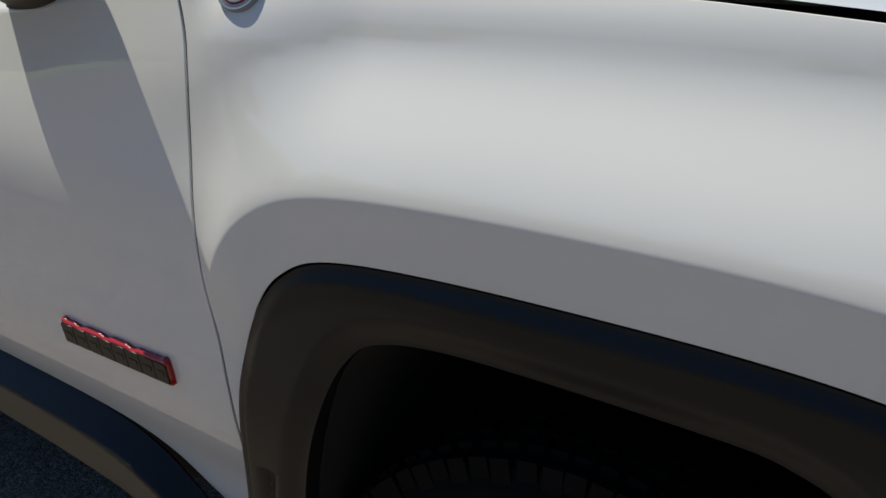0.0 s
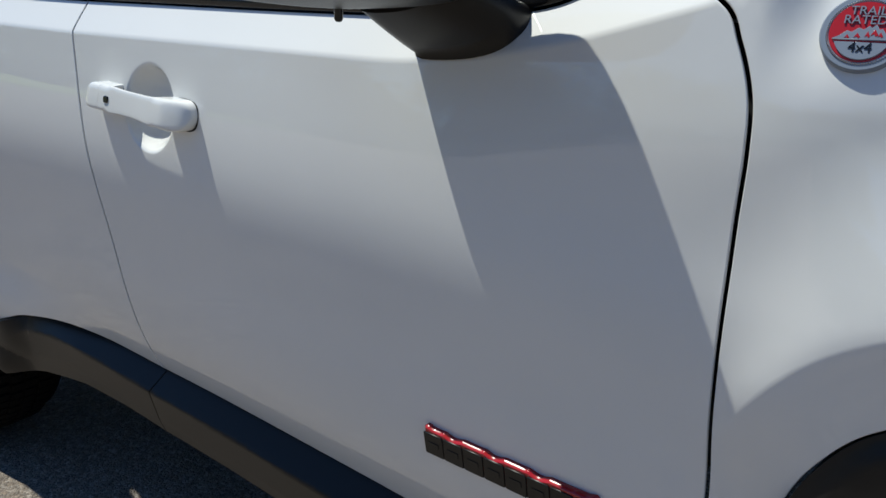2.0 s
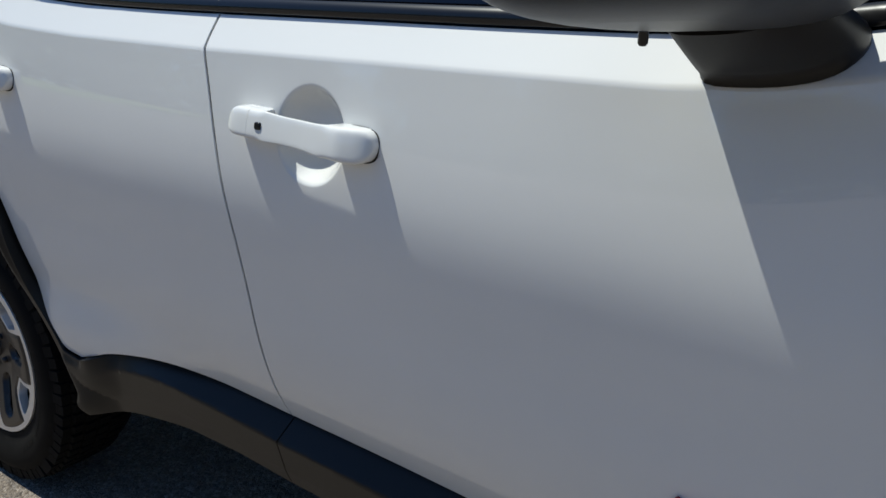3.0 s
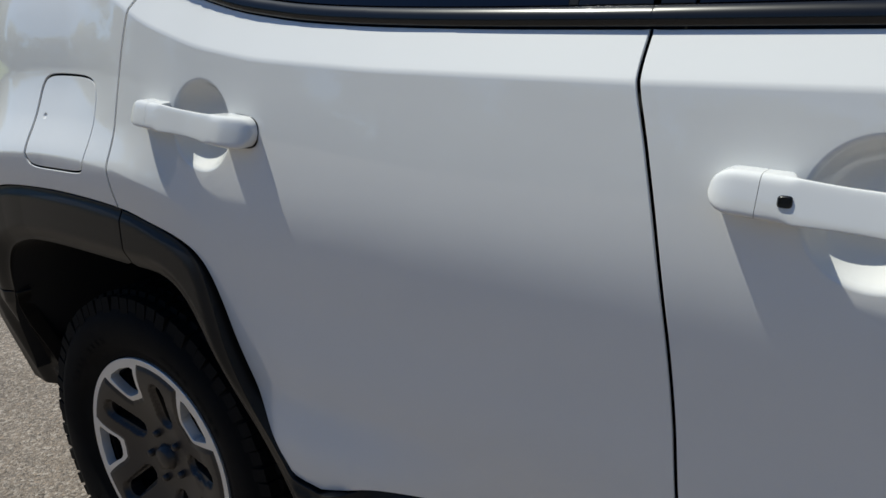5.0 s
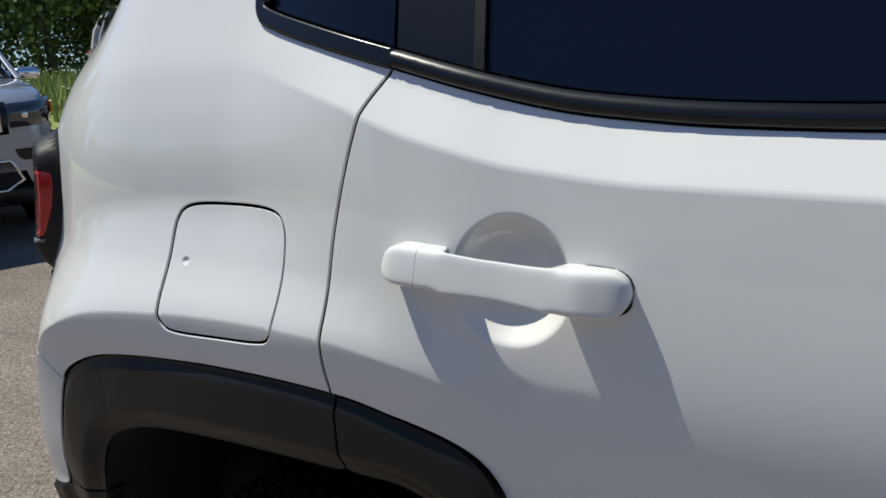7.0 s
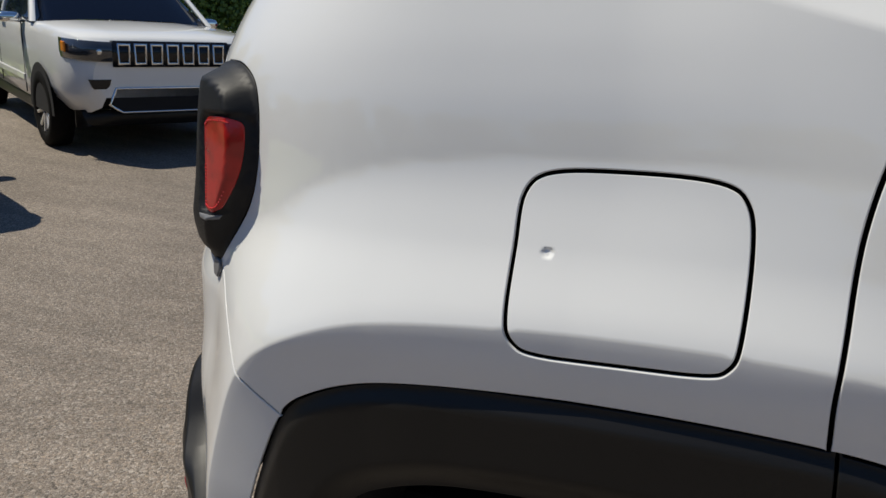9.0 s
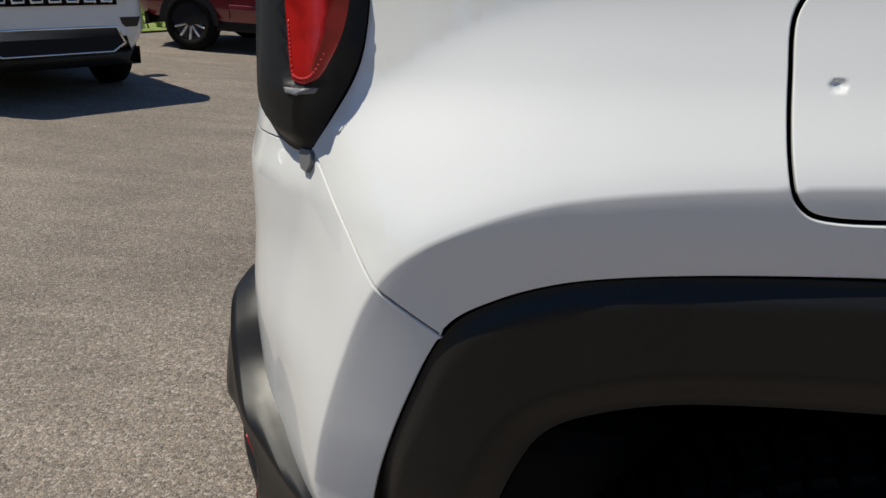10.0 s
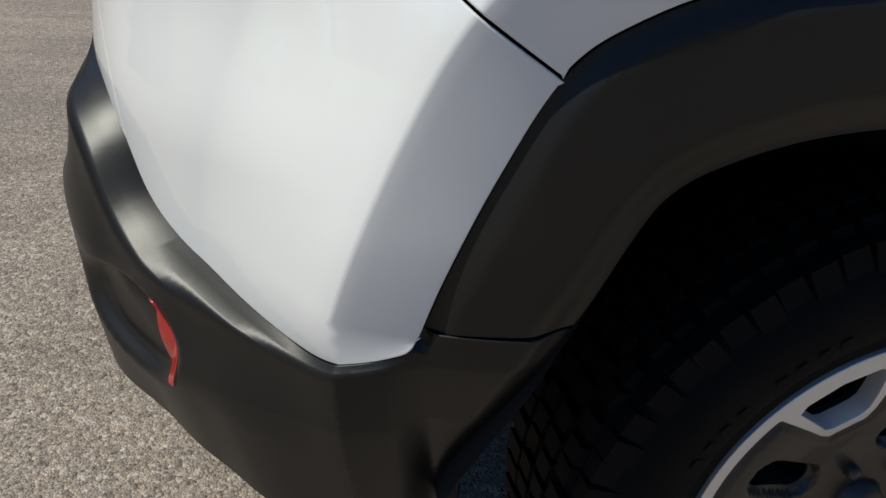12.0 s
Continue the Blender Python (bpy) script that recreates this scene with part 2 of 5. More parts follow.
def sheet(poly, holes=(), step=0.014, fine=(), lines=()):
    """Triangles over an outline with holes: points, faces, and for each outline the numbers of its points."""
    outlines = [poly, *holes]
    pts = [p for o in outlines for p in o]
    edges, loops, k = [], [], 0
    for o in outlines:
        loops.append(list(range(k, k + len(o))))
        edges += [(k + i, k + (i + 1) % len(o)) for i in range(len(o))]
        k += len(o)
    lo, hi = poly.min(0), poly.max(0)
    kept = np.zeros((0, 2))
    for line in lines:
        g = np.vstack([p + (q - p) * f for p, q in zip(line[:-1], line[1:]) for f in np.arange(0, 0.999, 0.0065 / max(np.hypot(*(q - p)), 0.0065))])
        ok = inside(g[:, 0], g[:, 1], poly)
        for o in outlines:
            ok &= distance(g[:, 0], g[:, 1], np.vstack([o, o[:1]])) > 0.003
        for h in holes:
            ok &= ~inside(g[:, 0], g[:, 1], h)
        kept = np.vstack([kept, g[ok]])
    pts += list(kept)
    sets = [(lo, hi, step, None)] + [((c[0] - r, c[1] - r), (c[0] + r, c[1] + r), st, (c, r)) for c, r, st in fine]
    for a, b, st, disc in sets:
        gx, gz = np.meshgrid(np.arange(a[0], b[0], st), np.arange(a[1], b[1], st))
        gx[1::2] += st / 2
        g = np.c_[gx.ravel(), gz.ravel()]
        ok = inside(g[:, 0], g[:, 1], poly)
        for o in outlines:
            ok &= distance(g[:, 0], g[:, 1], np.vstack([o, o[:1]])) > st * 0.45
        for h in holes:
            ok &= ~inside(g[:, 0], g[:, 1], h)
        for line in lines:
            ok &= distance(g[:, 0], g[:, 1], line) > 0.004
        if disc:
            ok &= np.hypot(g[:, 0] - disc[0][0], g[:, 1] - disc[0][1]) < disc[1]
        else:
            for c, r, _ in fine:
                ok &= np.hypot(g[:, 0] - c[0], g[:, 1] - c[1]) >= r
        pts += list(g[ok])
    v, _, f, *_ = delaunay_2d_cdt([Vector(p) for p in pts], edges, [], 0, 1e-7)
    v = np.array([tuple(p) for p in v])
    f = np.array([tuple(t) for t in f if len(t) == 3])
    mid = v[f].mean(1)
    ok = inside(mid[:, 0], mid[:, 1], poly)
    for h in holes:
        ok &= ~inside(mid[:, 0], mid[:, 1], h)
    return v, f[ok], loops


def formed(name, poly, surface, holes=(), step=0.0075, gap=0.0034, edge=0.0014, depth=0.003, fine=(), line_step=0.007, lines=()):
    """A pressed panel: an outline in surface coordinates, laid on surface(u, v, extra), with rounded, turned-in edges."""
    poly, _ = shrink(resample(np.array(poly, float), line_step), gap)
    holes = [shrink(resample(np.array(h, float), line_step), -gap)[0] for h in holes]
    v, f, loops = sheet(poly, holes, step, fine, lines)
    e = 1e-4

    def normals(uv):
        p = surface(uv[:, 0], uv[:, 1], 0.0)
        n = np.cross(surface(uv[:, 0] + e, uv[:, 1], 0.0) - p, surface(uv[:, 0], uv[:, 1] + e, 0.0) - p)
        n = n / np.linalg.norm(n, axis=1)[:, None]
        return p, n
    p, n = normals(v)
    flip = 1.0 if np.median(np.sum(n * (surface(v[:, 0], v[:, 1], 0.01) - p), 1)) > 0 else -1.0
    n = n * flip
    verts, norms, faces = [p], [n], [f if flip > 0 else f[:, ::-1]]
    k = len(p)
    quads = []
    for number, loop in enumerate(loops):
        o = v[loop]
        _, out = shrink(o, 0)
        if number:
            out = -out
        a, na = normals(o)
        na = na * flip
        b, _ = normals(o + out * e)
        t = b - a
        t = t / np.maximum(np.linalg.norm(t, axis=1), 1e-12)[:, None]
        rings = [(a, na), (a + t * edge * 0.7 - na * edge * 0.3, (na + t) * 0.7071), (a + t * edge - na * edge, t), (a + t * edge - na * depth, t)]
        m = len(loop)
        for rp, rn in rings:
            verts.append(rp)
            norms.append(rn)
        area = np.sum(o[:, 0] * np.roll(o[:, 1], -1) - o[:, 1] * np.roll(o[:, 0], -1))
        turn = (area > 0) == (flip > 0)
        turn = turn if not number else not turn
        for r in range(len(rings) - 1):
            for i in range(m):
                j = (i + 1) % m
                q = (k + r * m + i, k + r * m + j, k + (r + 1) * m + j, k + (r + 1) * m + i)
                quads.append(q[::-1] if turn else q)
        k += m * len(rings)
    mesh = bpy.data.meshes.new(name)
    mesh.from_pydata(np.vstack(verts).tolist(), [], [tuple(int(i) for i in t) for t in faces[0]] + quads)
    mesh.polygons.foreach_set("use_smooth", [True] * len(mesh.polygons))
    mesh.normals_split_custom_set_from_vertices(np.vstack(norms).tolist())
    mesh.update()
    return mesh


def lofted(rings, close=True, caps=True, smooth_on=True):
    """A bmesh skinned over rings of equal length."""
    bm = bmesh.new()
    vs = [[bm.verts.new(p) for p in ring] for ring in rings]
    n = len(rings[0])
    for a, b in zip(vs[:-1], vs[1:]):
        for i in range(n if close else n - 1):
            j = (i + 1) % n
            bm.faces.new((a[i], a[j], b[j], b[i]))
    ends = []
    if caps and close:
        ends = [bm.faces.new(vs[0][::-1]), bm.faces.new(vs[-1])]
    bmesh.ops.recalc_face_normals(bm, faces=bm.faces)
    for f in bm.faces:
        f.smooth = smooth_on and len(f.verts) < 6
    for f in ends:
        for e in f.edges:
            e.smooth = False
    return bm


def box(size, at=(0, 0, 0), bevel=0.0, segments=2):
    bm = bmesh.new()
    bmesh.ops.create_cube(bm, size=1, matrix=Matrix.Translation(at) @ Matrix.Diagonal((*size, 1)))
    if bevel:
        bmesh.ops.bevel(bm, geom=bm.edges, offset=bevel, segments=segments, affect="EDGES", profile=0.5)
    return bm


def lathe(section, n=64, axis="y"):
    """A bmesh turned round the y axis from (radius, y) pairs."""
    rings = []
    for i in range(n):
        a = 2 * math.pi * i / n
        rings.append([(r * math.sin(a), y, r * math.cos(a)) for r, y in section])
    bm = bmesh.new()
    vs = [[bm.verts.new(p) for p in ring] for ring in rings]
    for i in range(n):
        a, b = vs[i], vs[(i + 1) % n]
        for j in range(len(section) - 1):
            bm.faces.new((a[j], a[j + 1], b[j + 1], b[j])).smooth = True
    bmesh.ops.recalc_face_normals(bm, faces=bm.faces)
    return bm


# ---- outlines of the car's panels, in (s, z) ----
BELT = catmull([(1.99, 1.262), (1.93, 1.227), (1.86, 1.207), (1.7, 1.198), (1.5, 1.196), (1.25, 1.197), (1.004, 1.198)], 8)
BELT_REAR = catmull([(1.004, 1.198), (0.82, 1.2), (0.66, 1.204), (0.544, 1.21), (0.469, 1.217), (0.385, 1.229), (0.289, 1.252), (0.188, 1.281)], 8)
BELT_QUARTER = catmull([(0.188, 1.281), (0.083, 1.312), (-0.005, 1.340), (-0.032, 1.356), (-0.043, 1.385), (-0.05, 1.45), (-0.06, 1.55)], 8)
GAP_FRONT = catmull([(1.99, 1.262), (2.066, 1.22), (2.088, 1.187), (2.104, 1.145), (2.109, 1.1), (2.109, 1.045), (2.11, 0.985), (2.111, 0.91), (2.112, 0.845), (2.114, 0.78), (2.113, 0.7),
                     (2.107, 0.6), (2.098, 0.52), (2.09, 0.39)], 8)
GAP_MIDDLE = catmull([(1.004, 1.198), (1.006, 1.149), (1.022, 1.083), (1.04, 1.0), (1.056, 0.9), (1.065, 0.8), (1.069, 0.7), (1.072, 0.64), (1.078, 0.58), (1.085, 0.537)], 8)
GAP_REAR = catmull([(0.188, 1.281), (0.162, 1.234), (0.138, 1.16), (0.123, 1.092), (0.117, 1.015), (0.113, 0.963), (0.114, 0.915)], 8)
SILL = catmull([(2.09, 0.39), (2.05, 0.403), (1.98, 0.44), (1.9, 0.482), (1.8, 0.509), (1.66, 0.521), (1.45, 0.528), (1.25, 0.534), (1.085, 0.537)], 8)
SILL_REAR = catmull([(1.085, 0.537), (0.95, 0.544), (0.85, 0.548), (0.78, 0.549), (0.7, 0.543), (0.615, 0.528), (0.55, 0.505), (0.5, 0.487)], 8)
GAP_BUMPER = catmull([(-0.404, 0.853), (-0.432, 0.875), (-0.46, 0.898), (-0.498, 0.928), (-0.54, 0.958), (-0.583, 0.988)], 8)
LAMP_EDGE = catmull([(-0.583, 0.988), (-0.556, 1.02), (-0.527, 1.064), (-0.517, 1.1), (-0.514, 1.14), (-0.52, 1.18), (-0.538, 1.205), (-0.58, 1.221), (-0.64, 1.225)], 8)
BUMPER_FOOT = catmull([(-0.486, 0.662), (-0.493, 0.647), (-0.507, 0.64), (-0.531, 0.634), (-0.564, 0.631), (-0.607, 0.639), (-0.667, 0.656), (-0.725, 0.678), (-0.77, 0.706), (-0.81, 0.752), (-0.86, 0.782), (-0.93, 0.793), (-1.1, 0.8), (S_END, 0.8)], 8)
SEAM = catmull([(-0.803, 0.746), (-0.812, 0.775), (-0.835, 0.812), (-0.872, 0.855), (-0.9, 0.9), (-0.915, 0.9895)], 8)
FUEL = catmull([(-0.156, 1.105), (-0.131, 1.124), (-0.06, 1.127), (0.013, 1.123), (0.038, 1.106), (0.044, 1.065), (0.041, 1.0), (0.033, 0.977), (0.013, 0.969), (-0.052, 0.967),
                (-0.125, 0.967), (-0.15, 0.977), (-0.158, 1.005), (-0.159, 1.06)], 6, closed=True)
HANDLES = {"front": (1.222, 1.052, 0.0), "rear": (0.338, 1.073, -1.6)}




def cup(s, z, c):
    """Depth of the finger bowl behind a door handle."""
    r = np.hypot((s - c[0] - 0.008) / 0.0625, (z - c[1] + 0.006) / 0.0645)
    return 0.037 * np.where(r < 0.94, 1 - r ** 3, 0.169 * (np.clip(1.0675 - r, 0, None) / 0.1275) ** 2)


def cup_rings(c):
    """Lines round the rim of a finger bowl."""
    a = np.linspace(0, 2 * math.pi, 91)
    return [np.c_[c[0] + 0.008 + 0.0625 * r * np.cos(a), c[1] - 0.006 + 0.0645 * r * np.sin(a)] for r in (0.72, 0.82, 0.9, 0.955, 1.01, 1.065)]


def door_surface(c):
    return lambda s, z, extra=0.0: body(s, z, extra - cup(s, z, c))


car = thing("car", "white compact off-road car with black plastic cladding parked on asphalt", "car")
front_door = part("front_door", formed("front_door", np.vstack([GAP_FRONT[:-1], SILL[:-1], GAP_MIDDLE[::-1][:-1], BELT[::-1][:-1]]),
                  door_surface(HANDLES["front"]), fine=[((1.23, 1.046), 0.075, 0.004)], lines=SHOULDER + cup_rings(HANDLES["front"])), PAINT, car, "white glossy front door")
arch_part = REAR_ARCH[REAR_ARCH[:, 0] > 0.122]
rear_door = part("rear_door", formed("rear_door", np.vstack([GAP_MIDDLE[:-1], SILL_REAR[:-1], arch_part[::-1][:-1], GAP_REAR[::-1][:-1], BELT_REAR[::-1][:-1]]),
                 door_surface(HANDLES["rear"]), fine=[((0.346, 1.067), 0.075, 0.004)], lines=CRESTS[:8] + SHOULDER + cup_rings(HANDLES["rear"])), PAINT, car, "white glossy rear door")
arch_back = REAR_ARCH[(REAR_ARCH[:, 0] < 0.118) & (REAR_ARCH[:, 1] > 0.858)]
quarter = part("quarter_panel", formed("quarter_panel", np.vstack([GAP_REAR[:-1], arch_back[::-1], GAP_BUMPER[:-1], LAMP_EDGE[:-1], [(-0.64, 1.225), (-0.62, 1.4), (-0.56, 1.6), (-0.06, 1.6)],
               BELT_QUARTER[::-1][:-1]]), body, holes=[FUEL], lines=CRESTS[:8] + SHOULDER), PAINT, car, "white rear quarter panel")


def fuel_surface(s, z, extra=0.0):
    r = np.hypot(s + 0.128, (z - 1.054) * 1.4)
    return body(s, z, extra - 0.0015 - 0.003 * (1 - smooth(0.002, 0.0075, r)))


part("fuel_door", formed("fuel_door", FUEL, fuel_surface, fine=[((-0.128, 1.054), 0.014, 0.0025)], depth=0.006, gap=0.003, lines=CRESTS[:8]), PAINT, quarter, "white rounded square fuel filler door")
arch_up = FRONT_ARCH
fender = part("fender", formed("fender", np.vstack([GAP_FRONT[:-1][::-1], [(2.04, 1.29), (2.3, 1.225), (2.5, 1.212), (2.66, 1.204), (2.9, 1.185), (3.2, 1.15), (3.28, 1.0), (3.2, 0.8), (3.05, 0.5)],
              arch_up[::-1]]), body, step=0.011, lines=CRESTS[8:]), PAINT, car, "white front wing over the wheel arch")
bumper_line = REAR_ARCH[REAR_ARCH[:, 1] < 0.857]
bumper_line = bumper_line[bumper_line[:, 0] < 0]


def bumper_surface(s, z, extra=0.0):
    return body(s, z, extra - 0.005 * smooth(0.95, 0.99, z) * smooth(-0.56, -0.6, s))


foot_near = BUMPER_FOOT[BUMPER_FOOT[:, 0] > -0.802]
foot_far = BUMPER_FOOT[BUMPER_FOOT[:, 0] < -0.806]
bumper = part("rear_bumper", formed("rear_bumper", np.vstack([GAP_BUMPER[:-1], [(-0.583, 0.988), (-0.62, 0.9895), (-0.8, 0.9895)], SEAM[::-1], foot_near[::-1][:-1], bumper_line[:-1]]), bumper_surface, gap=0.0014, lines=CRESTS[:8]),
              PAINT, car, "white painted rear bumper corner")
part("bumper_skin", formed("bumper_skin", np.vstack([SEAM, [(S_END, 0.9895)], foot_far[::-1]]), bumper_surface, gap=0.0008), PAINT, bumper, "white painted rear bumper skin")


# ---- black cladding ----
REAR_INNER = catmull([(-0.462, 0.44), (-0.451, 0.482), (-0.408, 0.591), (-0.373, 0.674), (-0.346, 0.738), (-0.323, 0.772), (-0.286, 0.792), (-0.23, 0.807), (-0.15, 0.814), (-0.044, 0.816), (0.122, 0.814),
                      (0.2, 0.811), (0.248, 0.79), (0.286, 0.745), (0.316, 0.685), (0.343, 0.628), (0.372, 0.568), (0.396, 0.515), (0.422, 0.462), (0.46, 0.4)], 8)
FRONT_INNER = catmull([(2.21, 0.4), (2.248, 0.6), (2.293, 0.744), (2.331, 0.815), (2.377, 0.846), (2.48, 0.859), (2.69, 0.855), (2.776, 0.845), (2.83, 0.81), (2.87, 0.7), (2.9, 0.55), (2.92, 0.4)], 8)
WHITE_FOOT = np.vstack([SILL[:-1], SILL_REAR])
foot_order = np.argsort(WHITE_FOOT[:, 0])


def foot(s):
    return np.interp(s, WHITE_FOOT[foot_order, 0], WHITE_FOOT[foot_order, 1])


ROCKER_V = np.linspace(-0.03, 0.3, 331)
ROCKER_O = np.convolve(np.pad(np.interp(ROCKER_V, [-0.03, 0.0, 0.036, 0.04, 0.1, 0.16, 0.25], [-0.09, -0.081, -0.037, -0.036, -0.05, -0.07, -0.12]), 3, mode="edge"), np.hanning(7) / np.hanning(7).sum(), "valid")


def rocker(s, z):
    """Outward offset of the sill moulding: a ledge, a face and an undercut."""
    v = foot(s) - z
    o = np.interp(v, ROCKER_V, ROCKER_O)
    return np.where(v < 0.04, -0.036 + (o + 0.036) * smooth(0.46, 0.85, s), o)


def clad(arch, lip, reach=0.12):
    def surface(s, z, extra=0.0):
        da, di = distance(s, z, arch), distance(s, z, lip)
        flat = np.where(np.asarray(s) > 1.5, 0.022, 0.026)
        o = offset(s, z)
        a = np.maximum(flat, o + 0.004) - 0.008 * (1 - smooth(0.0, 0.022, da)) - 0.014 * (1 - smooth(0.0, 0.035, di)) - np.where(np.asarray(s) > 0.1, 0.042, 0.03) * smooth(0.75, 0.45, z)
        w = smooth(reach, 0.03, np.minimum(da, di))
        return body(s, z, extra + np.where(z < 0.62, a * w + rocker(s, z) * (1 - w), a) - o)
    return surface


upper = REAR_ARCH[(REAR_ARCH[:, 1] > 0.66) & (REAR_ARCH[:, 0] < 0.119)]
upper_in = REAR_INNER[(REAR_INNER[:, 1] > 0.663) & (REAR_INNER[:, 0] < 0.119)]
part("arch_cladding", formed("arch_cladding", np.vstack([[(0.1195, 0.918)], upper[::-1], [(-0.486, 0.6625), (-0.375, 0.6655)], upper_in, [(0.1195, 0.818)]]), clad(REAR_ARCH, REAR_INNER), gap=0.0012, depth=0.03, step=0.006), PLASTIC, car, "matt black wheel arch cladding")
front_of = REAR_ARCH[REAR_ARCH[:, 0] > 0.122]
front_in = REAR_INNER[REAR_INNER[:, 0] > 0.122]
part("door_cladding", formed("door_cladding", np.vstack([[(0.1215, 0.918)], front_of, SILL_REAR[::-1][1:], [(1.079, 0.5), (1.083, 0.43), (1.088, 0.408), (0.95, 0.415), (0.8, 0.41), (0.62, 0.38), (0.5, 0.35)], front_in[::-1], [(0.1215, 0.818)]]), clad(REAR_ARCH, REAR_INNER), gap=0.0022, depth=0.03, step=0.006),
     PLASTIC, rear_door, "matt black lower cladding")
part("door_cladding", formed("door_cladding", np.vstack([SILL, [(1.079, 0.5), (1.083, 0.43), (1.088, 0.408), (1.3, 0.405), (1.6, 0.395), (1.8, 0.38), (1.95, 0.345), (2.09, 0.3)]]), clad(FRONT_ARCH, FRONT_INNER), gap=0.0022, depth=0.03, step=0.006),
     PLASTIC, front_door, "matt black lower cladding")
part("arch_cladding", formed("arch_cladding", np.vstack([FRONT_ARCH, FRONT_INNER[::-1]]), clad(FRONT_ARCH, FRONT_INNER), gap=0.0012, depth=0.03, step=0.006), PLASTIC, fender, "matt black wheel arch cladding")

foot_line = BUMPER_FOOT[np.argsort(BUMPER_FOOT[:, 0])]


def lower_bumper(s, z, extra=0.0):
    """The black bumper: a ledge that widens towards the back, an upright face with a scoop, and an undercut."""
    s, z = np.broadcast_arrays(np.asarray(s, float), np.asarray(z, float))
    top = np.interp(s, foot_line[:, 0], foot_line[:, 1])
    v = np.maximum(top - z, -0.01)
    k = smooth(-0.5, -0.74, s)
    wide = 0.009 + 0.011 * smooth(-0.58, -0.8, s)
    ledge = np.clip(np.maximum(v, 0) / wide, 0, 1)
    ledge = np.where(ledge > 0.85, 0.85 + 0.15 * (1 - np.exp(-(np.maximum(v, 0) / wide - 0.85) / 0.15)), ledge)
    under = smooth(-0.485, -0.515, s)
    o = offset(s, np.maximum(z, 0.668)) + 0.004 * (1 - under) + under * (-0.003 + 0.004 * smooth(0, 0.005, v)) + (0.036 * ledge + 0.016 * smooth(0.02, 0.12, v)) * k * (1 - 0.85 * smooth(-0.84, -1.02, s) * smooth(0.66, 0.74, z)) * (1 - 0.5 * smooth(-0.95, -1.15, s))
    o = o - 0.03 * smooth(0.75, 0.45, z) * (1 - under) - 0.09 * np.maximum(0.56 - z, 0) - 0.23 * np.maximum(0.63 - z, 0) * smooth(-0.66, -0.5, s) - (0.17 - 0.13 * smooth(-0.76, -0.88, s)) * k * np.maximum(0.655 - z, 0)
    di = distance(s, z, REAR_INNER)
    o = o - 0.016 * (1 - smooth(0.0, 0.03, di)) - 0.01 * (1 - smooth(0.0, 0.012, distance(s, z, bumper_line)))
    u = np.where(s > -0.775, (s + 0.775) / 0.08, (s + 0.775) / 0.12)
    r = np.hypot(u, (z - 0.585) / (0.062 - 0.012 * smooth(-0.78, -0.88, s)))
    o = o - 0.018 * smooth(1.0, 0.68, r)
    return body(s, z, extra + o - offset(s, z))


black_bumper = part("lower_bumper", formed("lower_bumper", np.vstack([[(-0.376, 0.661), (-0.43, 0.6605)], BUMPER_FOOT, [(S_END, 0.49), (-0.95, 0.485), (-0.8, 0.47), (-0.7, 0.445), (-0.6, 0.415), (-0.52, 0.388), (-0.482, 0.376), (-0.464, 0.386)],
                    REAR_INNER[(REAR_INNER[:, 1] < 0.655) & (REAR_INNER[:, 0] < 0)]]), lower_bumper, gap=0.0006, depth=0.03, step=0.0055, lines=[BUMPER_FOOT - (0, k) for k in (0.004, 0.009, 0.015, 0.023)]), PLASTIC, bumper, "textured black plastic lower bumper")
part("reflector", formed("reflector", catmull([(-0.727, 0.628), (-0.717, 0.624), (-0.708, 0.603), (-0.707, 0.573), (-0.712, 0.548), (-0.72, 0.542), (-0.733, 0.556), (-0.741, 0.588), (-0.738, 0.615)], 6, closed=True),
     lambda s, z, e=0.0: lower_bumper(s, z, e + 0.0015), gap=0, step=0.006, depth=0.006, edge=0.001), REDLENS, black_bumper, "red plastic reflector")

# ---- tail lamp ----
LAMP = catmull([(-0.58, 0.99), (-0.556, 1.022), (-0.527, 1.066), (-0.517, 1.1), (-0.514, 1.14), (-0.52, 1.18), (-0.538, 1.206), (-0.58, 1.222), (-0.64, 1.226), (-0.72, 1.215), (-0.77, 1.17), (-0.775, 1.1),
                (-0.74, 1.03), (-0.67, 1.0), (-0.615, 0.985)], 6, closed=True)
LENS = catmull([(-0.600, 1.148), (-0.594, 1.158), (-0.580, 1.162), (-0.544, 1.163), (-0.530, 1.16), (-0.524, 1.15), (-0.524, 1.12), (-0.532, 1.085), (-0.548, 1.058), (-0.561, 1.051), (-0.577, 1.052), (-0.586, 1.06),
                (-0.594, 1.1)], 6, closed=True)


def lamp_surface(s, z, extra=0.0):
    d = distance(s, z, np.vstack([LAMP, LAMP[:1]]))
    dl = np.where(inside(s, z, LENS), 0, distance(s, z, np.vstack([LENS, LENS[:1]])))
    return body(s, z, extra + (0.009 + 0.026 * smooth(-0.74, -0.6, s)) * (0.35 + 0.65 * smooth(0.985, 1.05, z)) * smooth(0, 0.022, d) - 0.008 * (1 - smooth(0.0, 0.008, dl)))


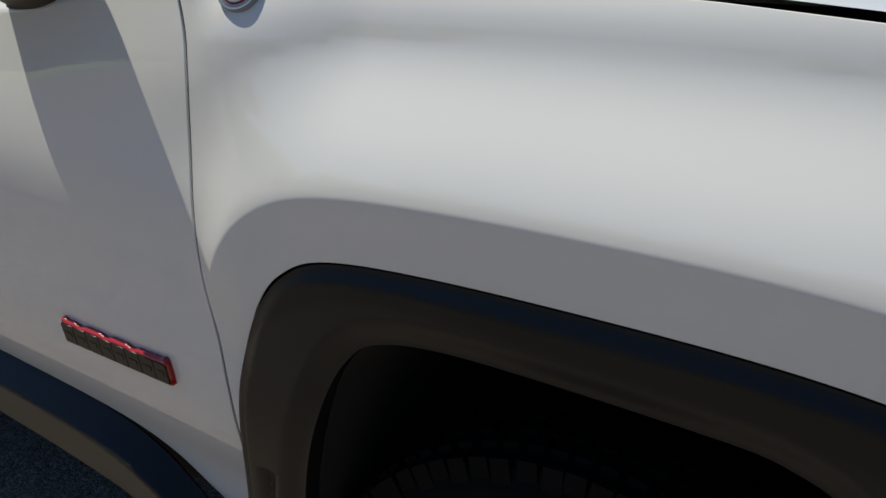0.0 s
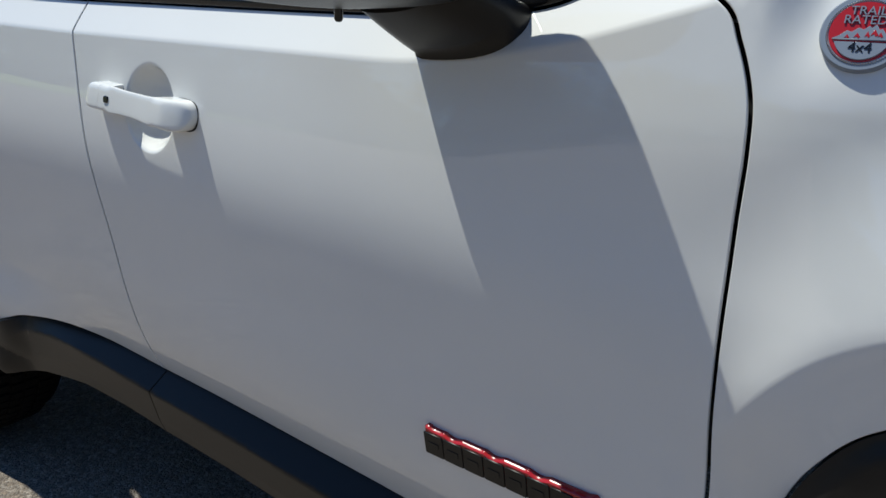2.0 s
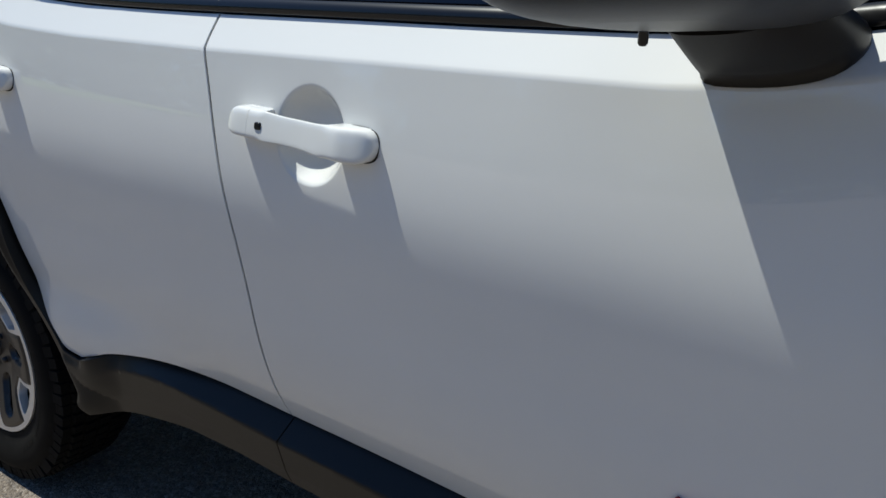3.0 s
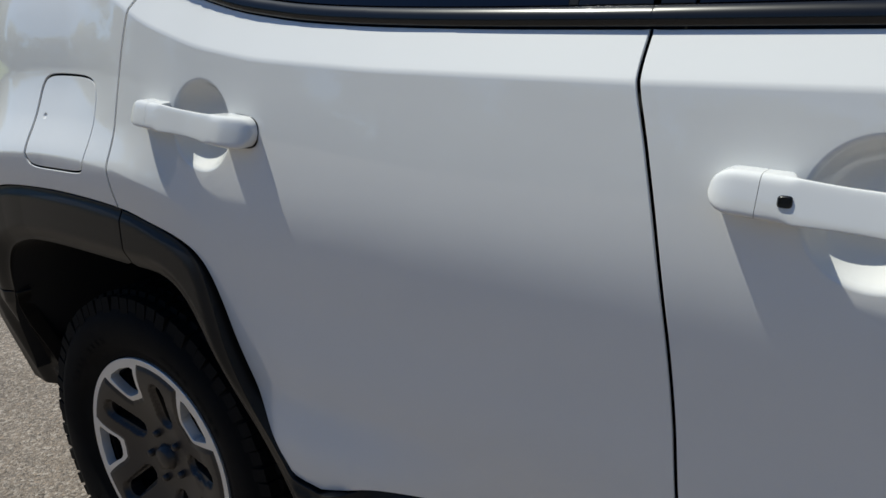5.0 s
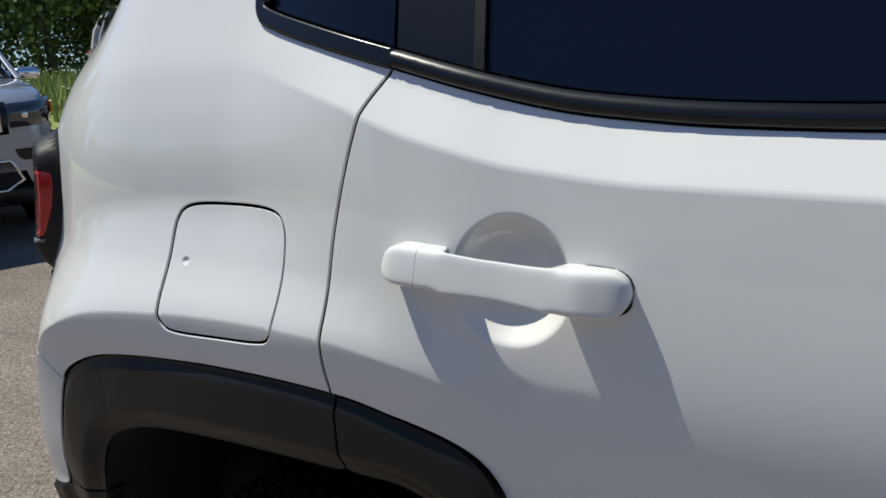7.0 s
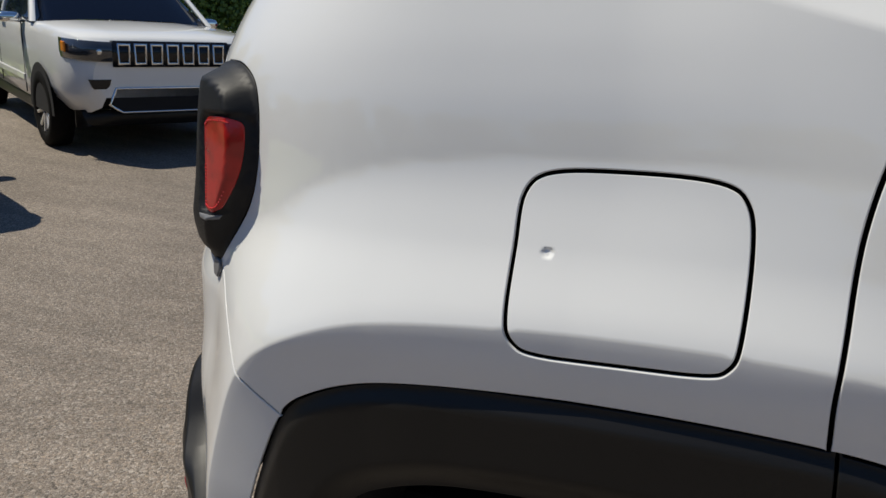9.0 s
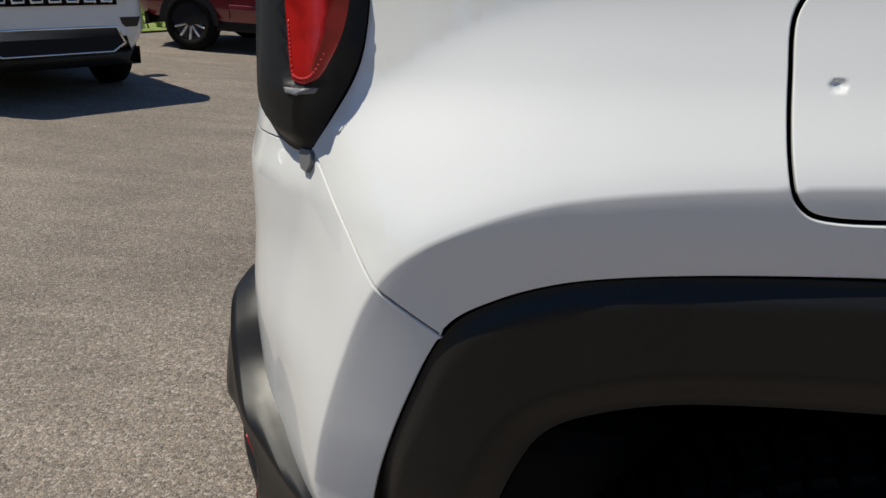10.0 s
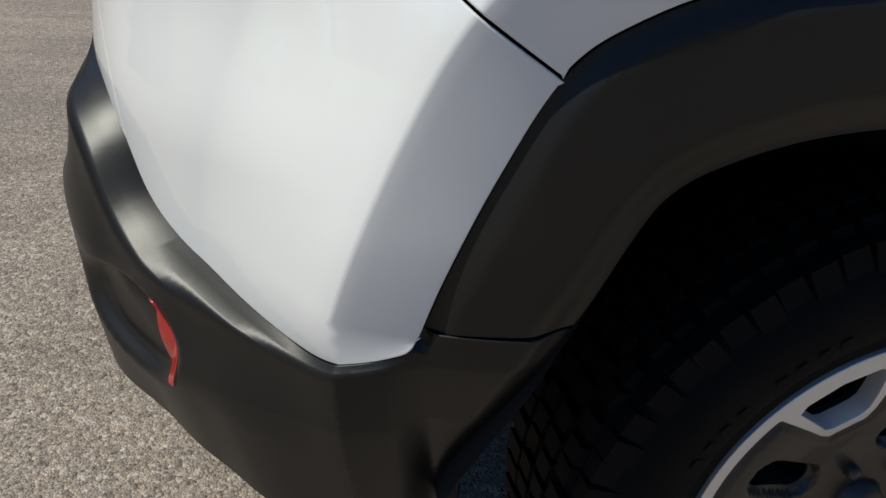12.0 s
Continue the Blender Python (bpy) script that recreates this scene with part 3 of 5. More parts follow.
lamp = part("tail_lamp", formed("tail_lamp", LAMP, lamp_surface, step=0.006, gap=0.001, depth=0.01), LAMPBLACK, car, "black textured tail lamp surround with red lens")
part("lens", formed("lens", LENS, lambda s, z, e=0.0: lamp_surface(s, z, e + 0.004), step=0.006, gap=0.0015, depth=0.006), REDLENS, lamp, "translucent red lamp lens")
for name, lo, hi in (("bead_row", 0.02, 0.3), ("bead_row", 0.52, 0.9)):
    bm = bmesh.new()
    edge_in, _ = shrink(resample(LENS, 0.0042), 0.005)
    for q in edge_in[int(lo * len(edge_in)):int(hi * len(edge_in))]:
        c0 = lamp_surface(np.array([q[0]]), np.array([q[1]]), 0.0046)[0]
        bmesh.ops.create_icosphere(bm, subdivisions=1, radius=0.0011, matrix=Matrix.Translation(c0.tolist()))
    tagged(part(name, bm, REDBEAD, lamp, "row of fine bright red reflector beads"), kind="stuff")
sill_line = [(-0.586, 1.0475), (-0.554, 1.0465), (-0.557, 1.0425), (-0.583, 1.0435)]
part("lens_rim", formed("lens_rim", sill_line, lambda s, z, e=0.0: lamp_surface(s, z, e + 0.002), step=0.004, gap=0, depth=0.003, line_step=0.003), LAMPGREY, lamp, "thin grey lower edge of the lens")

clip_line = [(-0.596, 0.987), (-0.578, 0.987), (-0.576, 0.976), (-0.582, 0.968), (-0.592, 0.97), (-0.597, 0.978)]
part("lamp_clip", formed("lamp_clip", clip_line, lambda s, z, e=0.0: body(s, z, e + 0.004), step=0.005, gap=0, depth=0.004, line_step=0.004), LAMPGREY, lamp, "small grey clip below the lamp")

# ---- windows ----


def band(line, lift):
    return np.vstack([line, line[::-1] + (0, lift)])


def trim_surface(line):
    order = np.argsort(line[:, 0])

    def surface(s, z, extra=0.0):
        v = (z - np.interp(s, line[order, 0], line[order, 1])) / 0.021
        return body(s, z, extra + 0.004 + 0.006 * np.sin(np.clip(v, 0, 1) * math.pi) ** 0.7)
    return surface


def pane(name, poly, mat, parent, label, sunk=0.004):
    return part(name, formed(name, poly, lambda s, z, e=0.0: body(s, z, e - sunk), step=0.02, gap=0.001, depth=0.006, line_step=0.02), mat, parent, label)


part("belt_trim", formed("belt_trim", band(BELT, 0.021), trim_surface(BELT), step=0.006, gap=0.0008), GLOSSBLACK, front_door, "satin black window trim")
part("belt_trim", formed("belt_trim", band(BELT_REAR, 0.021), trim_surface(BELT_REAR), step=0.006, gap=0.0008), GLOSSBLACK, rear_door, "satin black window trim")
quarter_low = BELT_QUARTER[BELT_QUARTER[:, 0] > -0.028]
part("belt_trim", formed("belt_trim", np.vstack([BELT_QUARTER, [(-0.035, 1.55), (-0.027, 1.45), (-0.021, 1.392), (-0.012, 1.374)], (quarter_low + (0.004, 0.021))[::-1]]), lambda s, z, e=0.0: body(s, z, e + 0.008),
     step=0.006, gap=0.004, edge=0.0045), GLOSSBLACK, quarter, "satin black window trim")
over = lambda line, lo, hi: np.array([(x, np.interp(x, line[np.argsort(line[:, 0]), 0], line[np.argsort(line[:, 0]), 1]) + 0.0215) for x in np.linspace(lo, hi, 24)])
pane("window_glass", np.vstack([over(BELT, 1.9, 1.045), [(1.045, 1.58), (1.62, 1.58)]]), TINT, front_door, "dark side window glass")
pane("pillar_cover", np.vstack([over(BELT, 1.042, 1.008), [(1.008, 1.6), (1.042, 1.6)]]), GLOSSBLACK, front_door, "black pillar cover", 0.001)
pane("pillar_cover", np.vstack([over(BELT_REAR, 1.0, 0.919), [(0.919, 1.6), (1.0, 1.6)]]), GLOSSBLACK, rear_door, "black pillar cover", 0.001)
pane("division_bar", np.vstack([over(BELT_REAR, 0.918, 0.907), [(0.907, 1.6), (0.918, 1.6)]]), PLASTIC, rear_door, "black window division bar", 0.002)
pane("window_glass", np.vstack([over(BELT_REAR, 0.906, 0.3), [(0.27, 1.6), (0.906, 1.6)]]), TINT, rear_door, "dark tinted side window glass")
pane("division_bar", np.vstack([over(BELT_REAR, 0.3, 0.287), [(0.257, 1.6), (0.27, 1.6)]]), PLASTIC, rear_door, "black window division bar", -0.003)
pane("pillar_cover", np.vstack([over(BELT_REAR, 0.287, 0.19), [(0.16, 1.6), (0.257, 1.6)]]), GLOSSBLACK, rear_door, "smoked black window panel", 0.002)
pane("window_glass", np.vstack([over(BELT_QUARTER, 0.184, -0.01), [(-0.02, 1.392), (-0.03, 1.6), (0.156, 1.6)]]), TINT, quarter, "dark tinted rear quarter glass")

# ---- door handles ----
def on_body(rows):
    """Points of the body from rows of s, z and the distance in front of it."""
    a = np.array(rows)
    return [tuple(p) for p in body(a[:, 0], a[:, 1], a[:, 2]).tolist()]


def handle_ring(c, u, t_max=44):
    """A section of the grip at u metres from its middle: square-shouldered, waisted on top, free of the door in the middle."""
    half = 0.131
    reach = 0.025
    end = (1 - np.clip((abs(u) - half + reach) / reach, 0, 0.999) ** 2.5) ** 0.5
    waist = smooth(-0.07, -0.01, u) * smooth(0.09, 0.03, u)
    top = (0.0205 - 0.002 * waist + 0.0005 * smooth(0.03, 0.1, u)) * end
    bottom = (-0.0195 - 0.003 * smooth(0.0, 0.07, u) + 0.0022 * waist) * end
    free = smooth(-0.066, -0.055, u) * smooth(0.068, 0.056, u)
    low = -0.006 + 0.03 * free
    high = 0.008 + (0.022 + 0.003 * smooth(0.0, 0.08, u)) * (0.45 + 0.55 * end) - 0.009 * smooth(0.08, 0.128, u)
    mid, dep = (low + high) / 2, (high - low) / 2
    ring = []
    for i in range(t_max):
        a = 2 * math.pi * i / t_max
        ce, se = math.cos(a), math.sin(a)
        e = mid + dep * math.copysign(abs(ce) ** 0.34, ce)
        z = (top + bottom) / 2 + (top - bottom) / 2 * math.copysign(abs(se) ** 0.34, se)
        e = e - 0.004 * (z - bottom) / max(top - bottom, 1e-6)
        tilt = radians(c[2] - 2.5)
        ring.append((c[0] + u * math.cos(tilt) - z * math.sin(tilt), c[1] + u * math.sin(tilt) + z * math.cos(tilt), e))
    return on_body(ring)


def handle(parent, c, lock):
    us = list(np.r_[-0.131, -0.1305, -0.129, -0.126, -0.121, -0.114, -0.107, np.linspace(-0.1, -0.0859, 4)])
    grip = list(np.r_[-0.0853, np.linspace(-0.08, 0.1, 40), 0.107, 0.114, 0.121, 0.126, 0.129, 0.1305, 0.131])
    h = part("door_handle", lofted([handle_ring(c, u) for u in grip]), PAINT, parent, "white pull door handle")
    part("end_cap", lofted([handle_ring(c, u) for u in us]), PAINT, h, "white handle end cap")
    # thin near-black seals that also draw the shadow line where handle meets door
    for lo, hi in ((0.062, 0.1312), (-0.1285, -0.058)):
        rings = []
        for e in (-0.003, 0.0012):
            ring = []
            for i in range(32):
                a = 2 * math.pi * i / 32
                ce, se = math.cos(a), math.sin(a)
                u = (lo + hi) / 2 + (hi - lo) / 2 * math.copysign(abs(ce) ** 0.68, ce)
                z = (-0.0015 if lo > 0 else 0.0005) + (0.0228 if lo > 0 else 0.0198) * math.copysign(abs(se) ** 0.62, se)
                tilt = radians(c[2] - 2.5)
                ring.append((c[0] + u * math.cos(tilt) - z * math.sin(tilt), c[1] + u * math.sin(tilt) + z * math.cos(tilt), e))
            rings.append(on_body(ring))
        part("gasket", lofted(rings), DARK, h, "thin black seal drawing the shadow line round the handle")
    if lock:
        rings = [on_body([(c[0] - 0.062 + 0.0062 * k * math.copysign(abs(math.cos(a)) ** 0.5, math.cos(a)), c[1] + 0.003 + 0.0052 * k * math.copysign(abs(math.sin(a)) ** 0.5, math.sin(a)), e) for a in np.linspace(0, 2 * math.pi, 24, endpoint=False)]) for e, k in ((0.022, 1), (0.0295, 1), (0.0303, 0.8))]
        part("lock_button", lofted(rings), GLOSSBLACK, h, "small black button")
    return h


handle(front_door, HANDLES["front"], True)
handle(rear_door, HANDLES["rear"], False)


# ---- badges ----
def flat_on_body(s0, z0, reach=0.03):
    """A plane that touches the body round one place, for a stiff badge."""
    at = lambda s, z: Vector(body(np.array([s]), np.array([z]))[0].tolist())
    mid = (at(s0 - reach, z0) + at(s0 + reach, z0) + at(s0, z0 - reach) + at(s0, z0 + reach)) / 4
    x = (at(s0 + reach, z0) - at(s0 - reach, z0)).normalized()
    z = (at(s0, z0 + reach) - at(s0, z0 - reach)).normalized()
    n = x.cross(z).normalized()
    z = n.cross(x)
    return lambda rows: [tuple(mid + x * (a - s0) * 0.91 + z * (b - z0) * 0.91 + n * (e * 0.75 - 0.001)) for a, b, e in rows]


def raised(outline, low, high, bevel=0.0012, onto=None):
    """A flat badge: an outline in (s, z), from low to high above the body, with a rounded edge."""
    o = np.array(outline, float)
    inner, _ = shrink(o, bevel)
    rings = [(onto or on_body)([(a, b, e) for a, b in ring]) for ring, e in ((o, low), (o, high - bevel), (inner, high))]
    return lofted(rings)


def letters(text, size, place, parent, mat, label, high, onto):
    """Lettering bent onto the body; place gives (s, z) of its middle."""
    cu = bpy.data.curves.new(text, "FONT")
    cu.body, cu.size, cu.extrude, cu.align_x, cu.align_y = text, size, 0.0006, "CENTER", "CENTER"
    ob = bpy.data.objects.new(text, cu)
    me = bpy.data.meshes.new_from_object(ob)
    bpy.data.objects.remove(ob)
    co = [v.co.copy() for v in me.vertices]
    for v, p in zip(me.vertices, onto([(place[0] + c.x, place[1] + c.y, high + c.z) for c in co])):
        v.co = p
    return part("lettering", me, mat, parent, label)


BADGE = (2.175, 1.197)
disc = lambda r, n=48: [(BADGE[0] + r * math.cos(a), BADGE[1] + r * math.sin(a)) for a in np.linspace(0, 2 * math.pi, n, endpoint=False)]
BADGE_BLUE = material("badge_ring", (0.2, 0.235, 0.3), 0.3, bump=[(0.002, 0.00003)])
on_badge = flat_on_body(*BADGE)
badge = part("badge", raised(disc(0.0335), -0.006, 0.009, 0.0012, on_badge), BADGE_BLUE, fender, "round metal badge with red face and mountain relief")
part("badge_face", raised(disc(0.0262), 0.008, 0.0096, 0.0004, on_badge), REDPAINT, badge, "red enamel face")
bm = bmesh.new()
for place in on_badge([(BADGE[0] + 0.0276 * math.cos(a), BADGE[1] + 0.0276 * math.sin(a), 0.0094) for a in np.linspace(0, 2 * math.pi, 88, endpoint=False)]):
    bmesh.ops.create_icosphere(bm, subdivisions=1, radius=0.0009, matrix=Matrix.Translation(place))
tagged(part("beaded_ring", bm, CHROME, badge, "bright beaded ring"), kind="stuff")
low_arc = [(BADGE[0] + 0.0215 * math.cos(a), BADGE[1] - 0.003 + 0.0215 * math.sin(a)) for a in np.linspace(math.pi * 1.1, math.pi * 1.9, 16)]
part("badge_field", raised(low_arc, 0.009, 0.0115, 0.0003, on_badge), BADGE_BLUE, badge, "pale metal segment")
peaks = [(-0.0225, -0.0075), (0.0225, -0.0075), (0.019, -0.003), (0.0165, -0.0015), (0.0135, 0.0025), (0.0115, 0.0015), (0.0085, 0.0062), (0.006, 0.003), (0.0035, 0.0045), (0.0, 0.0012), (-0.004, 0.0028), (-0.0085, -0.001),
         (-0.0125, 0.0), (-0.017, -0.004)]
part("mountain_relief", raised([(BADGE[0] + a, BADGE[1] + b) for a, b in peaks], 0.009, 0.0118, 0.0003, on_badge), BADGE_BLUE, badge, "pale metal mountain outline")
for a, b, w, h in ((0.0085, -0.002, 0.0028, 0.006), (0.013, -0.0035, 0.002, 0.0045), (0.0035, -0.0035, 0.002, 0.0055), (-0.004, -0.0045, 0.0024, 0.0045), (-0.0115, -0.0055, 0.002, 0.0035)):
    crag = [(-w, -h * 0.35), (-w * 0.2, -h * 0.1), (w * 0.4, -h * 0.45), (w, -h * 0.2), (w * 0.3, h * 0.35), (0, h * 0.6), (-w * 0.5, h * 0.2)]
    part("crag", raised([(BADGE[0] + a + u, BADGE[1] + b + v) for u, v in crag], 0.011, 0.0122, 0.0001, on_badge), REDPAINT, badge, "dark red cleft in the mountain")
letters("4x4", 0.012, (BADGE[0], BADGE[1] - 0.0145), badge, GLOSSBLACK, "dark 4x4 lettering", 0.0118, on_badge)
letters("TRAIL", 0.0105, (BADGE[0] + 0.0005, BADGE[1] + 0.0175), badge, BADGE_BLUE, "pale raised lettering", 0.0108, on_badge)
letters("RATED", 0.0105, (BADGE[0] - 0.0005, BADGE[1] + 0.0095), badge, BADGE_BLUE, "pale raised lettering", 0.0108, on_badge)

plate_h = 0.041
plate_top = lambda s: 0.704 + 0.012 * (s - 1.759)
n_letters = 8
outline_low, outline_top = [], []
for i in range(n_letters):
    w = (2.005 - 1.759) / n_letters
    a = 1.759 + w * i
    notch = 0.0035 if i in (1, 3, 5) else 0.0
    for f in (0.06, 0.5, 0.94):
        outline_top.append((a + w * f, plate_top(a) - (notch if f == 0.5 else 0)))
        outline_low.append((a + w * f, plate_top(a) - plate_h + (notch * 0.6 if f == 0.5 else 0)))
plate_line = catmull(outline_low + outline_top[::-1], 3, closed=True)
plate = part("name_plate", raised(plate_line, 0.0, 0.009, 0.0035), REDPAINT, front_door, "red and black raised name plate")
for i in range(n_letters):
    w = (2.005 - 1.759) / n_letters
    a = 1.759 + w * (i + 0.04)
    b = a + w * (0.985 if i < 7 else 0.86)
    t = plate_top(a) - 0.0065
    f = t - plate_h + 0.007
    r = 0.0022
    part("letter_block", raised([(a + r, f), (b - r, f), (b, f + r), (b, t - r), (b - r, t), (a + r, t), (a, t - r), (a, f + r)], 0.006, 0.0105, 0.001), PLASTIC, plate)
    m = (t + f) / 2
    part("letter_bar", raised([(a + 0.007, m - 0.004), (b - 0.007, m - 0.004), (b - 0.007, m + 0.004), (a + 0.007, m + 0.004)], 0.008, 0.0112, 0.0004), PLASTIC, plate)

# ---- door mirror ----
def superbox(centre, half, power=0.5, n=(28, 16), shape=None):
    rings = []
    for j in range(1, n[1]):
        b = -math.pi / 2 + math.pi * j / n[1]
        ring = []
        for i in range(n[0]):
            a = 2 * math.pi * i / n[0]
            c = [math.copysign(abs(v) ** power, v) for v in (math.cos(b) * math.cos(a), math.cos(b) * math.sin(a), math.sin(b))]
            cb, sb = math.copysign(abs(math.cos(b)) ** power, math.cos(b)), math.copysign(abs(math.sin(b)) ** power, math.sin(b))
            ca, sa = math.copysign(abs(math.cos(a)) ** power, math.cos(a)), math.copysign(abs(math.sin(a)) ** power, math.sin(a))
            p = Vector((half[0] * cb * ca, half[1] * cb * sa, half[2] * sb))
            p = shape(p) if shape else p
            ring.append(tuple(Vector(centre) + p))
        rings.append(ring)
    return lofted(rings)


def mirror_shape(p):
    """Raked: fuller at the front, lower by the door, and cut away behind the arm."""
    u = smooth(0.0, 0.14, p.y)
    x = p.x * (1 - 0.8 * u) if p.x < 0 else p.x
    return Vector((x + 0.10 * p.z - 0.05 * p.y, p.y, p.z - 0.08 * (p.y - 0.1) + 0.06 * x))


mirror = part("door_mirror", superbox((1.772, -0.185, 1.3), (0.137, 0.16, 0.1), 0.5, (48, 28), mirror_shape), PLASTIC, front_door, "black door mirror")
foot_ring = [(1.742, 1.154), (1.78, 1.153), (1.82, 1.158), (1.85, 1.168), (1.868, 1.185), (1.87, 1.2), (1.86, 1.212), (1.82, 1.216), (1.78, 1.214), (1.752, 1.208), (1.738, 1.192), (1.734, 1.172)]
foot_ring = [tuple(p) for p in catmull(foot_ring, 3, closed=True)]
rings = [on_body([(a, b, -0.004) for a, b in foot_ring]), on_body([(a, b, 0.004) for a, b in foot_ring])]
for k, (dx, dy, dz, sc) in enumerate(((0.0, -0.012, 0.004, 1.0), (-0.004, -0.03, 0.012, 0.97), (-0.012, -0.055, 0.024, 0.9), (-0.024, -0.085, 0.04, 0.8))):
    mid = np.mean(rings[1], 0)
    rings.append([tuple(mid + (np.array(p) - mid) * (sc, 0.3, sc) + (dx, dy, dz)) for p in rings[1]])
part("mirror_foot", lofted(rings), PLASTIC, mirror, "black mirror foot")
glass_ring = [(1.637, -0.205 + 0.105 * math.copysign(abs(math.cos(a)) ** 0.6, math.cos(a)), 1.297 + 0.072 * math.copysign(abs(math.sin(a)) ** 0.6, math.sin(a))) for a in np.linspace(0, 2 * math.pi, 32, endpoint=False)]
part("mirror_glass", lofted([[(x + 0.09 * (z - 1.297) + d, y, z) for x, y, z in glass_ring] for d in (0.0, 0.004)], smooth_on=False), CHROME, mirror, "mirror glass")
peg = lathe([(0.0, -0.011), (0.003, -0.0105), (0.0045, -0.008), (0.0045, 0.006)], 16)
bmesh.ops.rotate(peg, cent=(0, 0, 0), matrix=Matrix.Rotation(radians(90), 3, "X"), verts=peg.verts)
bmesh.ops.translate(peg, vec=(1.714, -0.107, 1.2), verts=peg.verts)
part("puddle_lamp", peg, GLOSSBLACK, mirror, "small black peg under the mirror")

# ---- wheels ----
RIM = 0.222


def polar(r, degrees):
    return (r * math.sin(radians(degrees)), r * math.cos(radians(degrees)))


def rim_window(centre):
    pts = [(0.2, -14), (0.205, -11), (0.206, 0), (0.205, 11), (0.2, 14), (0.176, 12), (0.15, 9.5), (0.143, 6.5), (0.141, 0), (0.143, -6.5), (0.15, -9.5), (0.176, -12)]
    return np.array([polar(r, centre + a) for r, a in pts])


def rim_depth(x, z):
    """How far the wheel's face stands back from the lip."""
    r = np.hypot(x, z)
    return 0.004 + 0.030 * (1 - smooth(0.05, 0.2, r)) ** 1.0 - 0.0


def slot(x, z, centre):
    a = np.degrees(np.arctan2(x, z)) - centre
    a = (a + 180) % 360 - 180
    r = np.hypot(x, z)
    side = r * np.sin(np.radians(a))
    along = r * np.cos(np.radians(a))
    u = np.hypot(side / 0.0255, np.clip(np.abs(along - 0.128) - 0.032, 0, None) / 0.0255)
    return 0.012 * (1 - smooth(0.7, 1.0, u)) * (np.abs(a) < 60)


def slot_hole(centre):
    pts = [(along, side) for side, along in [(0.019 * math.sin(a), 0.158 + 0.019 * math.cos(a)) for a in np.linspace(-1.57, 1.57, 9)] + [(-0.0165 * math.sin(a), 0.094 - 0.0165 * math.cos(a)) for a in np.linspace(-1.57, 1.57, 9)]]
    c, k = math.cos(radians(centre)), math.sin(radians(centre))
    return np.array([(al * k + sd * c, al * c - sd * k) for al, sd in pts])


